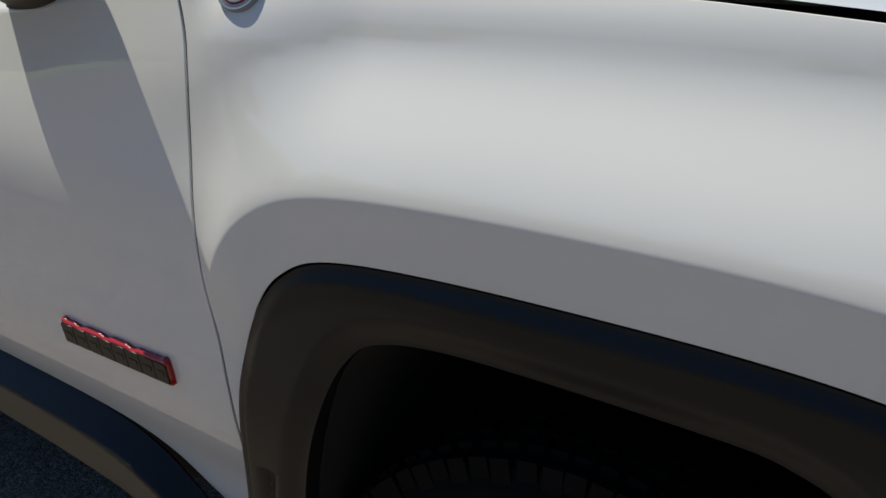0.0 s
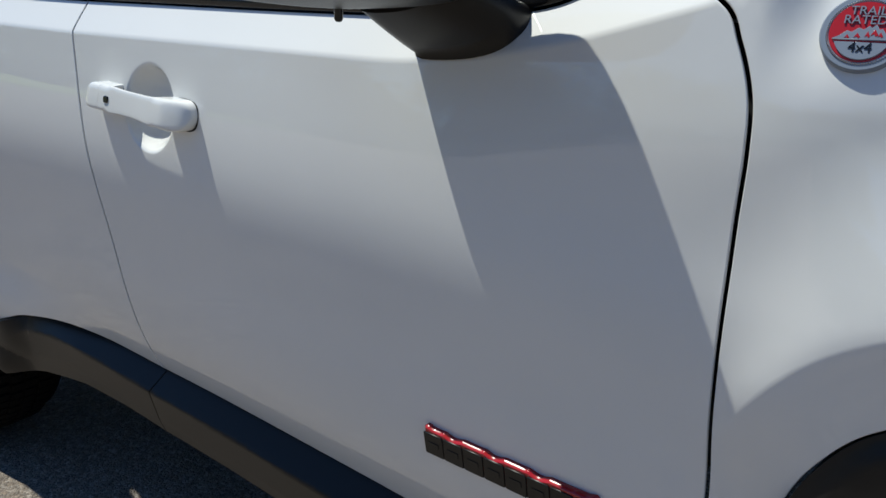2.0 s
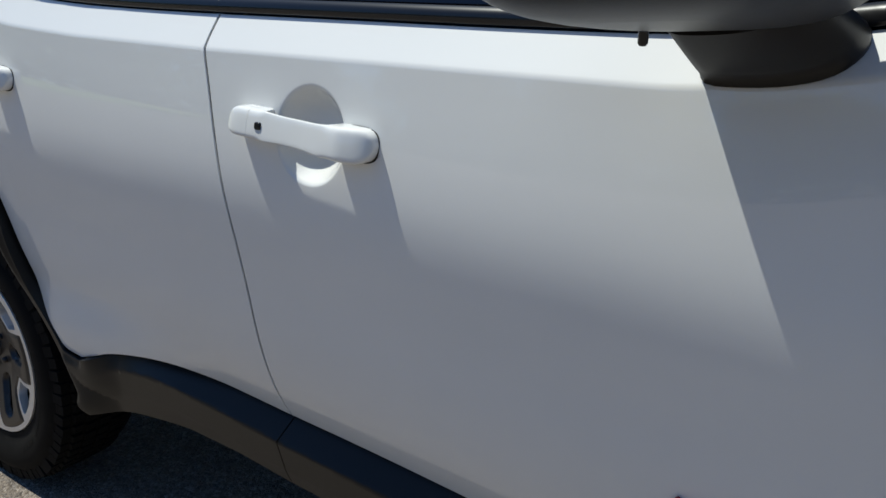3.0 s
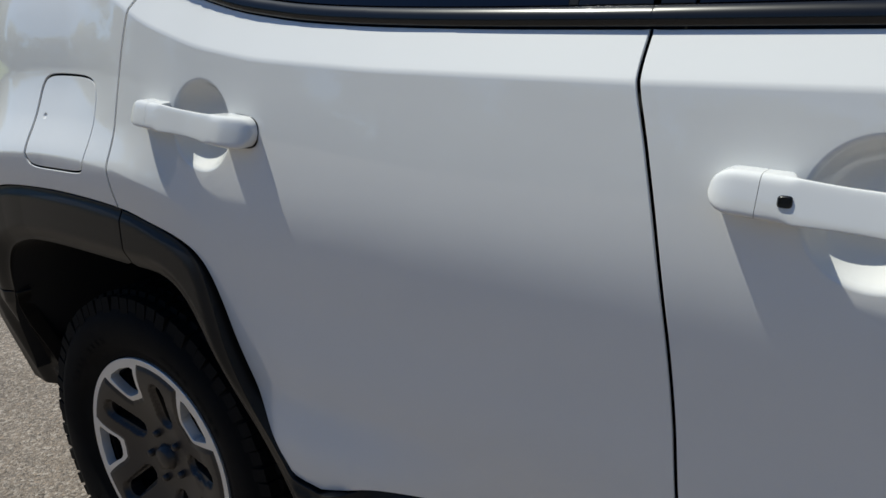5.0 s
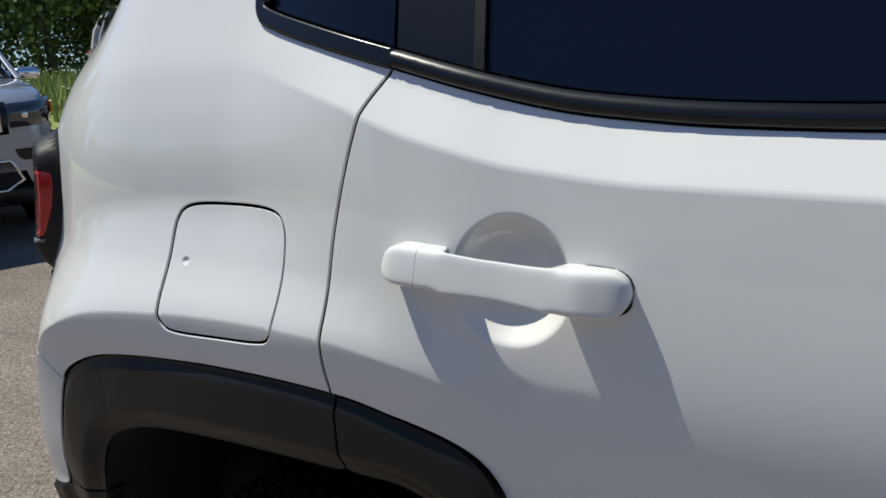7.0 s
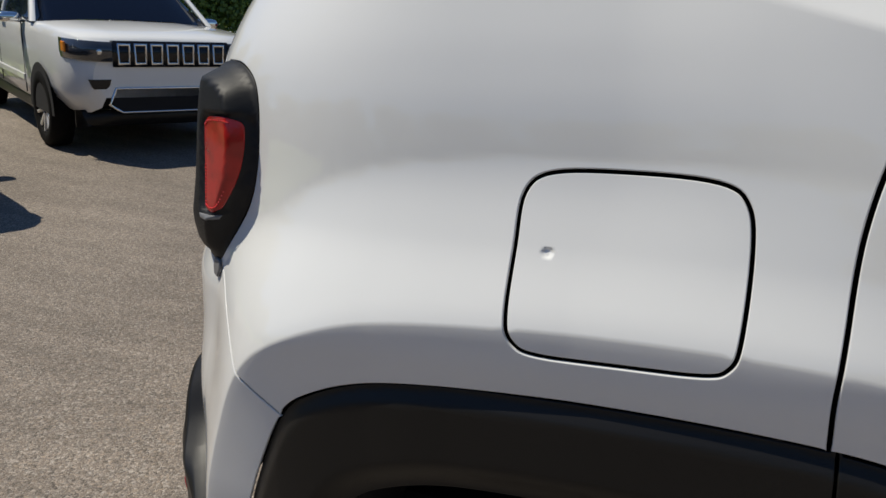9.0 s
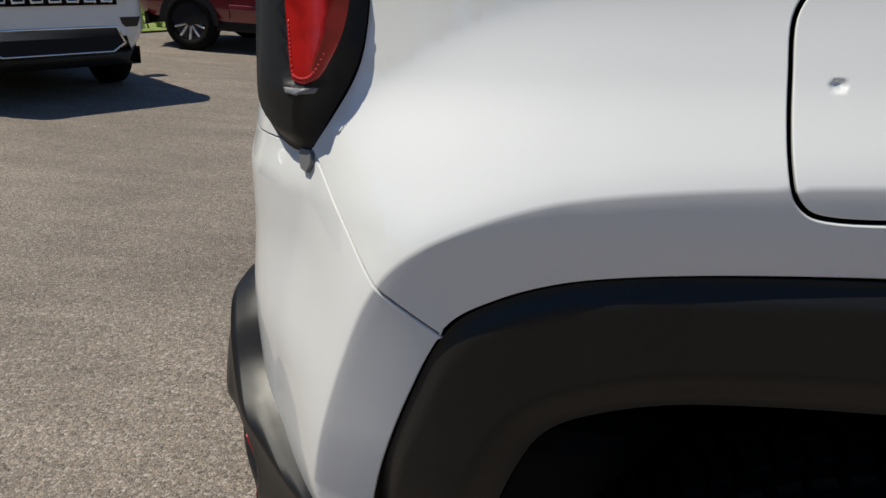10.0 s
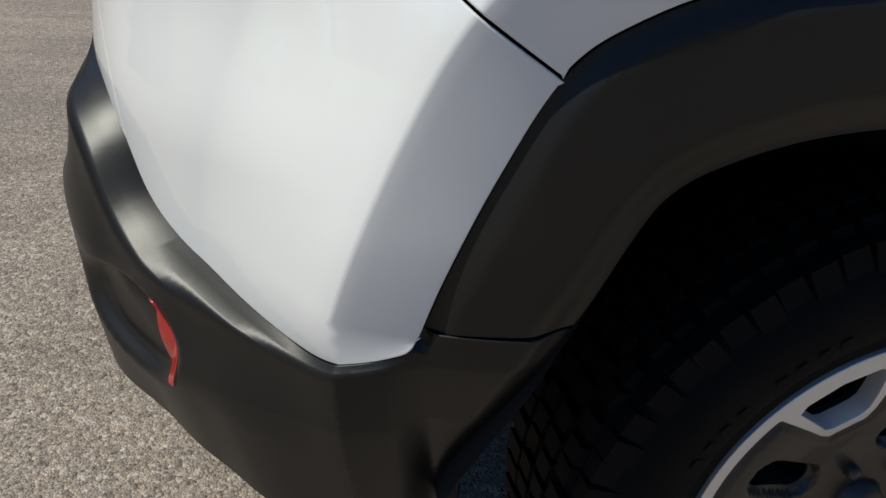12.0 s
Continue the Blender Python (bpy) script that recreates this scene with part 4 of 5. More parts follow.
def wheel(name, centre, phase, label):
    # barrel coloured near-black, shade inside the rim put into its colour
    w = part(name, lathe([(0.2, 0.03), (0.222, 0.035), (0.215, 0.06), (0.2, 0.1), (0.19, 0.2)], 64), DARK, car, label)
    w.location = centre
    wins = [rim_window(phase + 72 * k) for k in range(5)]
    ring = np.array([polar(RIM, a) for a in np.linspace(0, 360, 180, endpoint=False)])
    # machined lip with the five framed openings
    lip_in = []
    for a in np.linspace(0, 360, 360, endpoint=False):
        rel = (a - phase + 36) % 72 - 36
        r = 0.2115
        w1 = 18.5
        if abs(rel) < w1:
            r = np.interp(abs(rel), [0, 8.5, 11.5, 15, 18.5], [0.132, 0.134, 0.146, 0.178, 0.2115])
        lip_in.append(polar(r, a))
    lip_in = np.array(lip_in)

    def face(extra_dark):
        def surface(x, z, extra=0.0):
            d = rim_depth(x, z) + extra_dark
            if extra_dark:
                for k in range(5):
                    d = d + slot(x, z, phase + 36 + 72 * k)
                d = d + 0.004 * (1 - smooth(0.0, 0.01, distance(x, z, np.vstack([lip_in, lip_in[:1]]))))
            return np.stack([np.asarray(x, float), d - extra, np.asarray(z, float)], -1)
        return surface
    part("rim_lip", formed("rim_lip", ring, face(0.0), holes=wins + [lip_in], step=0.012, gap=0.0, depth=0.02, line_step=0.005), SILVER, w, "machined bright alloy lip")
    part("rim_spokes", formed("rim_spokes", lip_in, face(-0.0035), holes=[slot_hole(phase + 36 + 72 * k) for k in range(5)], step=0.004, gap=0.0, depth=0.03, line_step=0.005), GUNMETAL, w, "gunmetal painted spokes")
    # disc gets the same near-black, standing in for shade behind the spokes
    part("brake_disc", lathe([(0.0, 0.075), (0.16, 0.075), (0.16, 0.09), (0.06, 0.1)], 48), DARK, w, "brake disc coloured near-black for the shade behind the spokes")
    hub = lathe([(0.0, -0.008), (0.017, -0.007), (0.023, -0.004), (0.026, 0.004), (0.03, 0.01), (0.03, 0.04)], 40)
    bmesh.ops.translate(hub, vec=(0, 0.022, 0), verts=hub.verts)
    part("hub_cap", hub, GUNMETAL, w, "dark hub cap")
    for k in range(5):
        x, z = polar(0.052, phase + 36 + 72 * k + 36)
        nut = lathe([(0.0, -0.012), (0.006, -0.012), (0.0085, -0.008), (0.009, 0.02)], 6)
        bmesh.ops.translate(nut, vec=(x, 0.032, z), verts=nut.verts)
        part("wheel_nut", nut, GUNMETAL, w)
    section = [(0.214, 0.03), (0.222, 0.012), (0.228, 0.006), (0.236, 0.007), (0.25, -0.004), (0.275, -0.012), (0.3, -0.013), (0.318, -0.008), (0.322, -0.004), (0.336, 0.002), (0.346, 0.012), (0.351, 0.03),
               (0.353, 0.1), (0.351, 0.17), (0.34, 0.2), (0.3, 0.215), (0.22, 0.19)]
    tyre = part("tyre", lathe(section, 96), RUBBER, w, "black all-terrain tyre")
    rnd = random.Random(7)
    bm = bmesh.new()
    for i in range(72):
        a = 360 / 72 * i
        long = 0.02 if i % 2 else 0.01
        for r0, r1, y0, y1, width in ((0.338 - long, 0.352, -0.005 if i % 2 else -0.003, 0.02, 2.2), (0.345, 0.3595, 0.022, 0.05, 1.8), (0.345, 0.36, 0.054, 0.085, 1.9), (0.345, 0.36, 0.09, 0.12, 1.9), (0.345, 0.359, 0.125, 0.165, 1.9)):
            skew = rnd.uniform(-0.6, 0.6) + (1.6 if int(y0 * 100) % 2 else 0)
            ps = []
            for r, y, da in ((r0, y0, -width), (r0, y1, -width), (r0, y1, width), (r0, y0, width), (r1, y0 + 0.004, -width * 0.9), (r1, y1, -width * 0.9), (r1, y1, width * 0.9), (r1, y0 + 0.004, width * 0.9)):
                x, z = polar(r, a + da + skew)
                ps.append(bm.verts.new((x, y, z)))
            for q in ((3, 2, 1, 0), (4, 5, 6, 7), (0, 1, 5, 4), (1, 2, 6, 5), (2, 3, 7, 6), (3, 0, 4, 7)):
                bm.faces.new([ps[j] for j in q])
    bmesh.ops.recalc_face_normals(bm, faces=bm.faces)
    tagged(part("tread_block", bm, RUBBER, tyre, "blocky black tread"), kind="stuff")
    bm = bmesh.new()
    for start in (-62, 20, 110, 200):
        for i in range(9):
            a = start + i * 4.6
            if i == 4:
                continue
            hgt = 0.013
            ps = [bm.verts.new((polar(r, a + da)[0], y, polar(r, a + da)[1])) for r, da, y in ((0.262, -1.2, -0.0095), (0.262, 1.2, -0.0095), (0.262 + hgt, 1.2, -0.0135), (0.262 + hgt, -1.2, -0.0135))]
            bm.faces.new(ps)
    tagged(part("lettering", bm, RUBBER, tyre, "raised lettering bars on the sidewall"), kind="stuff")
    return w


wheel("wheel", (0.006, 0.047, 0.358), -25.7, "rear wheel with dark spokes and machined lip")
wheel("wheel", (2.572, 0.047, 0.358), 10.0, "front wheel with dark spokes and machined lip")

# ---- inner shell, wheel wells, underbody, added light block ----
def shell(name, ss, zs, sunk, mat, parent):
    g = body(np.array(ss)[:, None], np.array(zs)[None, :], -sunk)
    return part(name, lofted([[tuple(p) for p in row.tolist()] for row in g], close=False), mat, parent)


shell("inner_shell", np.arange(S_END, -0.49, 0.05), np.linspace(0.62, 1.58, 24), 0.022, DARK, car)
shell("inner_shell", np.arange(-0.5, -0.3, 0.04), np.linspace(0.87, 1.58, 20), 0.022, DARK, car)
shell("inner_shell", np.arange(-0.32, 2.3, 0.05), np.linspace(0.86, 1.18, 12), 0.056, DARK, car)
shell("inner_shell", np.arange(0.5, 2.12, 0.05), np.linspace(0.4, 0.9, 14), 0.034, DARK, car)
shell("inner_shell", np.arange(2.0, 3.3, 0.05), np.linspace(0.88, 1.19, 12), 0.036, DARK, car)
shell("inner_shell", np.arange(-0.02, 1.95, 0.05), np.linspace(1.3, 1.57, 8), 0.03, DARK, car)
shell("inner_shell", np.arange(0.4, 1.9, 0.05), np.linspace(1.19, 1.32, 5), 0.03, DARK, car)
for line, at in ((REAR_INNER, 0.0), (FRONT_INNER, 2.57)):
    rim_y = [float(p[1]) + 0.014 for p in body(line[::3, 0], line[::3, 1])]
    well = [[(x, max(y, y0), z) for (x, z), y0 in zip(line[::3], rim_y)] for y in (-0.2, 0.1, 0.3, 0.5)]
    bm = lofted(well, close=False)
    part("wheel_well", bm, DARK, car, "flat dark sheet standing in for the shaded wheel arch hollow liner")
    mid = [(x, 0.42, z) for x, z in line[::3]]
    bm = bmesh.new()
    bm.faces.new([bm.verts.new(p) for p in mid])
    part("wheel_well", bm, DARK, car, "flat dark sheet standing in for the shaded wheel arch hollow liner")
part("underbody", box((1.3, 1.3, 0.22), (1.25, 0.9, 0.34), 0.04), DARK, car, "dark underbody")
# second box: unseen slab added at door height, stops sun leaking through the body
part("underbody", box((2.7, 1.5, 0.06), (0.75, 0.9, 1.02), 0.02), DARK, car, "unseen dark slab added inside the car to block sun leaks")
part("underbody", box((0.5, 1.3, 0.2), (-0.42, 0.95, 0.5), 0.04), DARK, car, "dark rear underbody")

# ---- roof, bonnet, tailgate and the far side, which close the car ----
def across(name, left, z_mid, mat, parent, label, n=14, crown=None):
    """A panel that spans the car from a line on this side to its mirror image, crowned in the middle."""
    rows = []
    for x, y, z in left:
        row = []
        for i in range(n + 1):
            t = i / n
            lift = (1 - (2 * t - 1) ** 2) ** 0.6 * z_mid
            row.append((x, y + (1.8 - 2 * y) * t, z + lift))
        rows.append(row)
    return part(name, lofted(rows, close=False), mat, parent, label)


edge = body(np.linspace(1.62, -0.5, 16), 1.605, -0.01)
across("roof", [tuple(p) for p in edge.tolist()], 0.06, PAINT, car, "white roof")
across("windscreen", [(1.62 + 0.4 * t, 0.19 - 0.1 * t, 1.6 - 0.36 * t) for t in np.linspace(0, 1, 8)], 0.03, TINT, car, "dark windscreen")
hood_edge = [tuple(p) for p in body(np.linspace(2.04, 3.2, 16), np.interp(np.linspace(2.04, 3.2, 16), [2.04, 2.3, 2.5, 2.66, 2.9, 3.2], [1.292, 1.229, 1.217, 1.209, 1.19, 1.155]), 0.001).tolist()]
across("bonnet", hood_edge, 0.05, PAINT, car, "white bonnet")
across("front_fascia", [(3.2, 0.03, 1.155), (3.3, 0.05, 1.0), (3.34, 0.08, 0.8), (3.3, 0.1, 0.5), (3.2, 0.12, 0.35)], 0.0, PAINT, car, "white front end")
gate_line = [(-0.64, 1.226), (-0.62, 1.4), (-0.56, 1.595), (S_END, 1.595), (S_END, 0.991), (-0.66, 0.991), (-0.72, 1.03), (-0.765, 1.1), (-0.76, 1.17), (-0.715, 1.216)]
part("tailgate", formed("tailgate", gate_line, lambda s, z, e=0.0: body(s, z, e - 0.004), step=0.02, line_step=0.02, gap=0.001), PAINT, car, "white tailgate")
across("rear_roof_edge", [(-0.5, 0.23, 1.607), (-0.6, 0.26, 1.6), (-0.62, 0.27, 1.59)], 0.055, PAINT, car, "white roof spoiler")


def far_copy(ob, parent):
    c = ob.copy()
    scene.collection.objects.link(c)
    c.parent = parent
    for k in ob.children:
        far_copy(k, c)
    return c


for ob in [o for o in car.children if o.name.split(".")[0] in ("front_door", "rear_door", "quarter_panel", "fender", "rear_bumper", "tail_lamp", "arch_cladding", "wheel", "tailgate", "inner_shell", "wheel_well")]:
    c = far_copy(ob, car)
    c.scale = (1, -1, 1)
    c.location = (ob.location.x, 1.8 - ob.location.y, ob.location.z)


# ---- ground ----
RISE_U = np.linspace(0, 60, 601)
RISE_Z = np.convolve(np.pad(np.interp(RISE_U, [0, 2.2, 4, 6, 9, 11, 14, 20, 40], [0, 0.0, 0.06, 0.2, 0.5, 0.72, 1.0, 1.4, 1.8]), 15, mode="edge"), np.hanning(31) / np.hanning(31).sum(), "valid")


def rise(x, y):
    return np.interp(-0.88 * np.asarray(x) + 0.47 * np.asarray(y), RISE_U, RISE_Z)


def node_material(name):
    m = bpy.data.materials.new(name)
    m.use_nodes = True
    return m, m.node_tree, m.node_tree.nodes["Principled BSDF"]


def asphalt():
    m, nt, b = node_material("worn_asphalt_aggregate")
    N, L = nt.nodes, nt.links
    tc = N.new("ShaderNodeTexCoord")
    ramp_in = []
    bumps = []
    for scale, seed in ((230, 0.0), (105, 3.0)):
        mp = N.new("ShaderNodeMapping")
        mp.inputs["Location"].default_value = (seed, seed * 2, 0)
        L.new(tc.outputs["Object"], mp.inputs["Vector"])
        v = N.new("ShaderNodeTexVoronoi")
        v.inputs["Scale"].default_value = scale
        L.new(mp.outputs[0], v.inputs["Vector"])
        hsv = N.new("ShaderNodeSeparateColor")
        L.new(v.outputs["Color"], hsv.inputs[0])
        r = N.new("ShaderNodeValToRGB")
        r.color_ramp.interpolation = "CONSTANT"
        e = r.color_ramp.elements
        e[0].position, e[0].color = 0.0, (0.081, 0.067, 0.056, 1)
        e[1].position, e[1].color = 0.16, (0.178, 0.143, 0.111, 1)
        for p, c in ((0.42, (0.27, 0.222, 0.179, 1)), (0.66, (0.184, 0.16, 0.137, 1)), (0.82, (0.43, 0.378, 0.324, 1)), (0.94, (0.335, 0.26, 0.194, 1))):
            x = e.new(p)
            x.color = c
        L.new(hsv.outputs[0], r.inputs[0])
        ramp_in.append((r.outputs[0], v.outputs["Distance"]))
    n = N.new("ShaderNodeTexNoise")
    n.inputs["Scale"].default_value, n.inputs["Detail"].default_value = 40, 4
    L.new(tc.outputs["Object"], n.inputs["Vector"])
    mix = N.new("ShaderNodeMix")
    mix.data_type = "RGBA"
    L.new(n.outputs["Fac"], mix.inputs[0])
    L.new(ramp_in[0][0], mix.inputs[6])
    L.new(ramp_in[1][0], mix.inputs[7])
    # broad worn and stained patches
    big = N.new("ShaderNodeTexNoise")
    big.inputs["Scale"].default_value, big.inputs["Detail"].default_value = 0.55, 6
    L.new(tc.outputs["Object"], big.inputs["Vector"])
    mr = N.new("ShaderNodeMapRange")
    mr.inputs[1].default_value, mr.inputs[2].default_value, mr.inputs[3].default_value, mr.inputs[4].default_value = 0.3, 0.7, 0.82, 1.14
    L.new(big.outputs["Fac"], mr.inputs[0])
    mul = N.new("ShaderNodeMix")
    mul.data_type, mul.blend_type = "RGBA", "MULTIPLY"
    mul.inputs[0].default_value = 1
    L.new(mix.outputs[2], mul.inputs[6])
    L.new(mr.outputs[0], mul.inputs[7])
    # tyre-worn streaks and smaller blotches
    fine_map = N.new("ShaderNodeMapping")
    fine_map.inputs["Scale"].default_value, fine_map.inputs["Rotation"].default_value = (0.5, 2.2, 1), (0, 0, 0.5)
    L.new(tc.outputs["Object"], fine_map.inputs["Vector"])
    blot = N.new("ShaderNodeTexNoise")
    blot.inputs["Scale"].default_value, blot.inputs["Detail"].default_value = 2.3, 7
    L.new(fine_map.outputs[0], blot.inputs["Vector"])
    bm_range = N.new("ShaderNodeMapRange")
    bm_range.inputs[1].default_value, bm_range.inputs[2].default_value, bm_range.inputs[3].default_value, bm_range.inputs[4].default_value = 0.35, 0.68, 0.88, 1.12
    L.new(blot.outputs["Fac"], bm_range.inputs[0])
    mul2 = N.new("ShaderNodeMix")
    mul2.data_type, mul2.blend_type = "RGBA", "MULTIPLY"
    mul2.inputs[0].default_value = 1
    L.new(mul.outputs[2], mul2.inputs[6])
    L.new(bm_range.outputs[0], mul2.inputs[7])
    L.new(mul2.outputs[2], b.inputs["Base Color"])
    b.inputs["Roughness"].default_value = 0.85
    add = N.new("ShaderNodeMath")
    L.new(ramp_in[0][1], add.inputs[0])
    L.new(ramp_in[1][1], add.inputs[1])
    bp = N.new("ShaderNodeBump")
    bp.invert = True
    bp.inputs["Strength"].default_value, bp.inputs["Distance"].default_value = 0.8, 0.005
    L.new(add.outputs[0], bp.inputs["Height"])
    L.new(bp.outputs[0], b.inputs["Normal"])
    return m


def ground_sheet(name, xs, ys, mat, lift=0.0):
    X, Y = np.meshgrid(xs, ys, indexing="ij")
    Z = rise(X, Y) + lift
    nx, ny = X.shape
    me = bpy.data.meshes.new(name)
    me.from_pydata(np.stack([X, Y, Z], -1).reshape(-1, 3).tolist(), [], [(i * ny + j, (i + 1) * ny + j, (i + 1) * ny + j + 1, i * ny + j + 1) for i in range(nx - 1) for j in range(ny - 1)])
    me.polygons.foreach_set("use_smooth", [True] * len(me.polygons))
    return part(name, me, mat, None)


span = np.r_[-400, -150, -70, -40, np.linspace(-24, 24, 97), 40, 70, 150, 400]
tagged(ground_sheet("ground", span, span, asphalt()), "worn tan-grey asphalt of a car park", "ground", kind="structure")

# ---- parked vehicles ----
def section_ring(x, w, zb, zt, tuck, n=8):
    """Half-rounded cross-section of a body from sill to shoulder."""
    pts = [(w * 0.86, zb), (w * 0.96, zb + 0.08), (w * 1.0, zb + 0.25 * (zt - zb)), (w * 1.0, zb + 0.55 * (zt - zb)), (w * 0.985, zb + 0.75 * (zt - zb)), (w * 0.955, zb + 0.92 * (zt - zb)), (w * (0.955 - tuck * 0.5), zt), (w * (0.95 - tuck) * 0.6, zt + 0.03), (0, zt + 0.04)]
    ring = [(x, -y, z) for y, z in pts] + [(x, y, z) for y, z in pts[::-1][1:]]
    return ring


def suv(label, paint, m, chrome_mirror=True):
    v = thing("parked_suv", label, "car", m, group="parked cars")
    ws, half, r = 1.457, 0.81, 0.385
    st = [(-2.32, 0.80, 0.62, 1.02), (-2.25, 0.88, 0.5, 1.08), (-2.05, 0.95, 0.42, 1.12), (-1.2, 0.97, 0.34, 1.13), (0, 0.97, 0.34, 1.11), (0.95, 0.97, 0.34, 1.09), (1.3, 0.965, 0.4, 1.1), (1.8, 0.95, 0.42, 1.08), (2.1, 0.92, 0.42, 1.04), (2.28, 0.86, 0.44, 0.98), (2.38, 0.78, 0.48, 0.9), (2.41, 0.74, 0.55, 0.8)]
    body_part = part("body", lofted([section_ring(x, w, zb, zt, 0.06) for x, w, zb, zt in st], close=False), paint, v, "painted body shell")
    for x, nm in ((2.41, "nose_panel"), (-2.32, "tail_panel")):
        s0 = st[-1] if x > 0 else st[0]
        bm = bmesh.new()
        f = bm.faces.new([bm.verts.new(p) for p in section_ring(s0[0], *s0[1:], 0.06)])
        part(nm, bm, paint, body_part)
    cab = [(-2.1, 0.74, 1.1, 1.5), (-1.95, 0.78, 1.1, 1.66), (-1.2, 0.8, 1.1, 1.72), (-0.2, 0.8, 1.1, 1.73), (0.35, 0.78, 1.1, 1.68), (0.75, 0.8, 1.09, 1.42), (1.15, 0.82, 1.08, 1.12)]
    def cab_ring(x, w, zb, zt, k):
        pts = [(w * 1.13 * k, zb), (w * 1.06 * k, zb + 0.35 * (zt - zb)), (w * 0.97 * k, zb + 0.8 * (zt - zb)), (w * 0.88 * k, zt - 0.02), (w * 0.6, zt + 0.015 * k), (0, zt + 0.025 * k)]
        return [(x, -y, z) for y, z in pts] + [(x, y, z) for y, z in pts[::-1][1:]]
    part("glasshouse", lofted([cab_ring(*c, 1.0) for c in cab], close=False), TINT, v, "dark glass")
    roof = lofted([[(x, y, z + 0.012) for x, y, z in cab_ring(*c, 1.0)[3:8]] for c in cab[:5]], close=False)
    part("roof", roof, paint, v, "painted roof")
    for sgn in (-1, 1):
        for pts, wid in ((((0.35, 0.70, 1.68), (0.75, 0.83, 1.40), (1.12, 0.93, 1.1)), 0.05), (((-0.25, 0.72, 1.7), (-0.28, 0.83, 1.4), (-0.3, 0.905, 1.1)), 0.04), (((-1.2, 0.72, 1.69), (-1.25, 0.83, 1.4), (-1.3, 0.905, 1.1)), 0.05), (((-1.95, 0.68, 1.63), (-2.05, 0.8, 1.4), (-2.1, 0.86, 1.1)), 0.1)):
            part("pillar", lofted([[(x + a * wid, sgn * (y + 0.015), z) for a in (-1, 1)] + [(x + a * wid, sgn * (y - 0.03), z) for a in (1, -1)] for x, y, z in pts]), paint, v)
        part("belt_trim", box((3.2, 0.012, 0.02), (-0.55, sgn * 0.925, 1.12), 0.004), CHROME, v, "bright window trim")
        part("roof_rail", box((1.9, 0.03, 0.035), (-0.8, sgn * 0.66, 1.765), 0.012), CHROME, v, "bright roof rail")
        for hx in (-0.05, -1.0):
            part("door_handle", box((0.17, 0.03, 0.026), (hx, sgn * 0.972, 0.985), 0.01), CHROME, v, "bright door handle")
        for gx in (0.85, -0.27, -1.25):
            part("door_gap", box((0.008, 0.01, 0.62), (gx, sgn * 0.968, 0.76), 0.0), DARK, v)
        part("sill_strip", box((2.1, 0.02, 0.05), (-0.2, sgn * 0.975, 0.56), 0.008), paint, v)
        mir = part("door_mirror", superbox((0.76, sgn * 1.06, 1.1), (0.09, 0.12, 0.075), 0.6, (20, 12)), CHROME if chrome_mirror else paint, v, "bright door mirror")
        part("mirror_arm", box((0.08, 0.16, 0.04), (0.78, sgn * 0.95, 1.05), 0.01), PLASTIC, mir)
        lampring = [[(x, sgn * y, z) for z in (0.795 + 0.03 * (y - 0.56), 0.925 + 0.03 * (y - 0.56))] for x, y in ((2.43, 0.57), (2.425, 0.7), (2.385, 0.79), (2.275, 0.87), (2.13, 0.918))]
        lamp_bm = lofted([[(a[0] + 0.012, a[1], a[2]), (b[0] + 0.012, b[1], b[2]), (b[0] - 0.1, b[1], b[2]), (a[0] - 0.1, a[1], a[2])] for a, b in lampring])
        hl = part("headlamp", lamp_bm, HEADLAMP, v, "clear headlamp with dark bezel")
        part("bulb", superbox((2.425, sgn * 0.68, 0.862), (0.02, 0.03, 0.026), 1.0, (14, 8)), CHROME, hl)
        part("indicator", box((0.1, 0.02, 0.07), (2.17, sgn * 0.918, 0.88), 0.008), AMBER, hl, "amber indicator")
        part("fog_lamp", lofted([[(x, sgn * y, z) for y, z in ((0.58, 0.675), (0.78, 0.675), (0.755, 0.625), (0.74, 0.61), (0.63, 0.61), (0.6, 0.63))] for x in (2.34, 2.415)]), GLOSSBLACK, v, "dark fog lamp")
        for wx in (-ws, ws):
            wl = part("wheel", lathe([(0.0, 0.06), (0.06, 0.05), (0.07, 0.07), (0.2, 0.05), (0.235, 0.03), (0.24, 0.04)], 32), SUV_RIM, v, "multi-spoke alloy wheel")
            wl.location, wl.scale = (wx, sgn * 0.985, r), (1, -sgn, 1)
            wl.location.y = sgn * 0.985
            part("tyre", lathe([(0.235, 0.03), (0.25, 0.008), (0.3, 0.0), (0.35, 0.004), (0.38, 0.03), (0.385, 0.12), (0.38, 0.21), (0.3, 0.24)], 40), RUBBER, wl)
            for k in range(10):
                a = 36 * k + (8 if k % 2 else -8)
                x0, z0 = polar(0.06, a)
                x1, z1 = polar(0.235, 36 * k)
                d = Vector((x1 - x0, 0, z1 - z0))
                nrm = Vector((-d.z, 0, d.x)).normalized() * 0.014
                bm = lofted([[(x0 + nrm.x, 0.03, z0 + nrm.z), (x0 - nrm.x, 0.03, z0 - nrm.z), (x0 - nrm.x, 0.07, z0 - nrm.z), (x0 + nrm.x, 0.07, z0 + nrm.z)],
                             [(x1 + nrm.x, 0.012, z1 + nrm.z), (x1 - nrm.x, 0.012, z1 - nrm.z), (x1 - nrm.x, 0.05, z1 - nrm.z), (x1 + nrm.x, 0.05, z1 + nrm.z)]])
                part("spoke", bm, SILVER, wl)
            well = lathe([(0.44, -0.012), (0.445, 0.02), (0.44, 0.3)], 32)
            # flat dark face on the closed body side, imitates the arch's shaded hollow
            bm = bmesh.new()
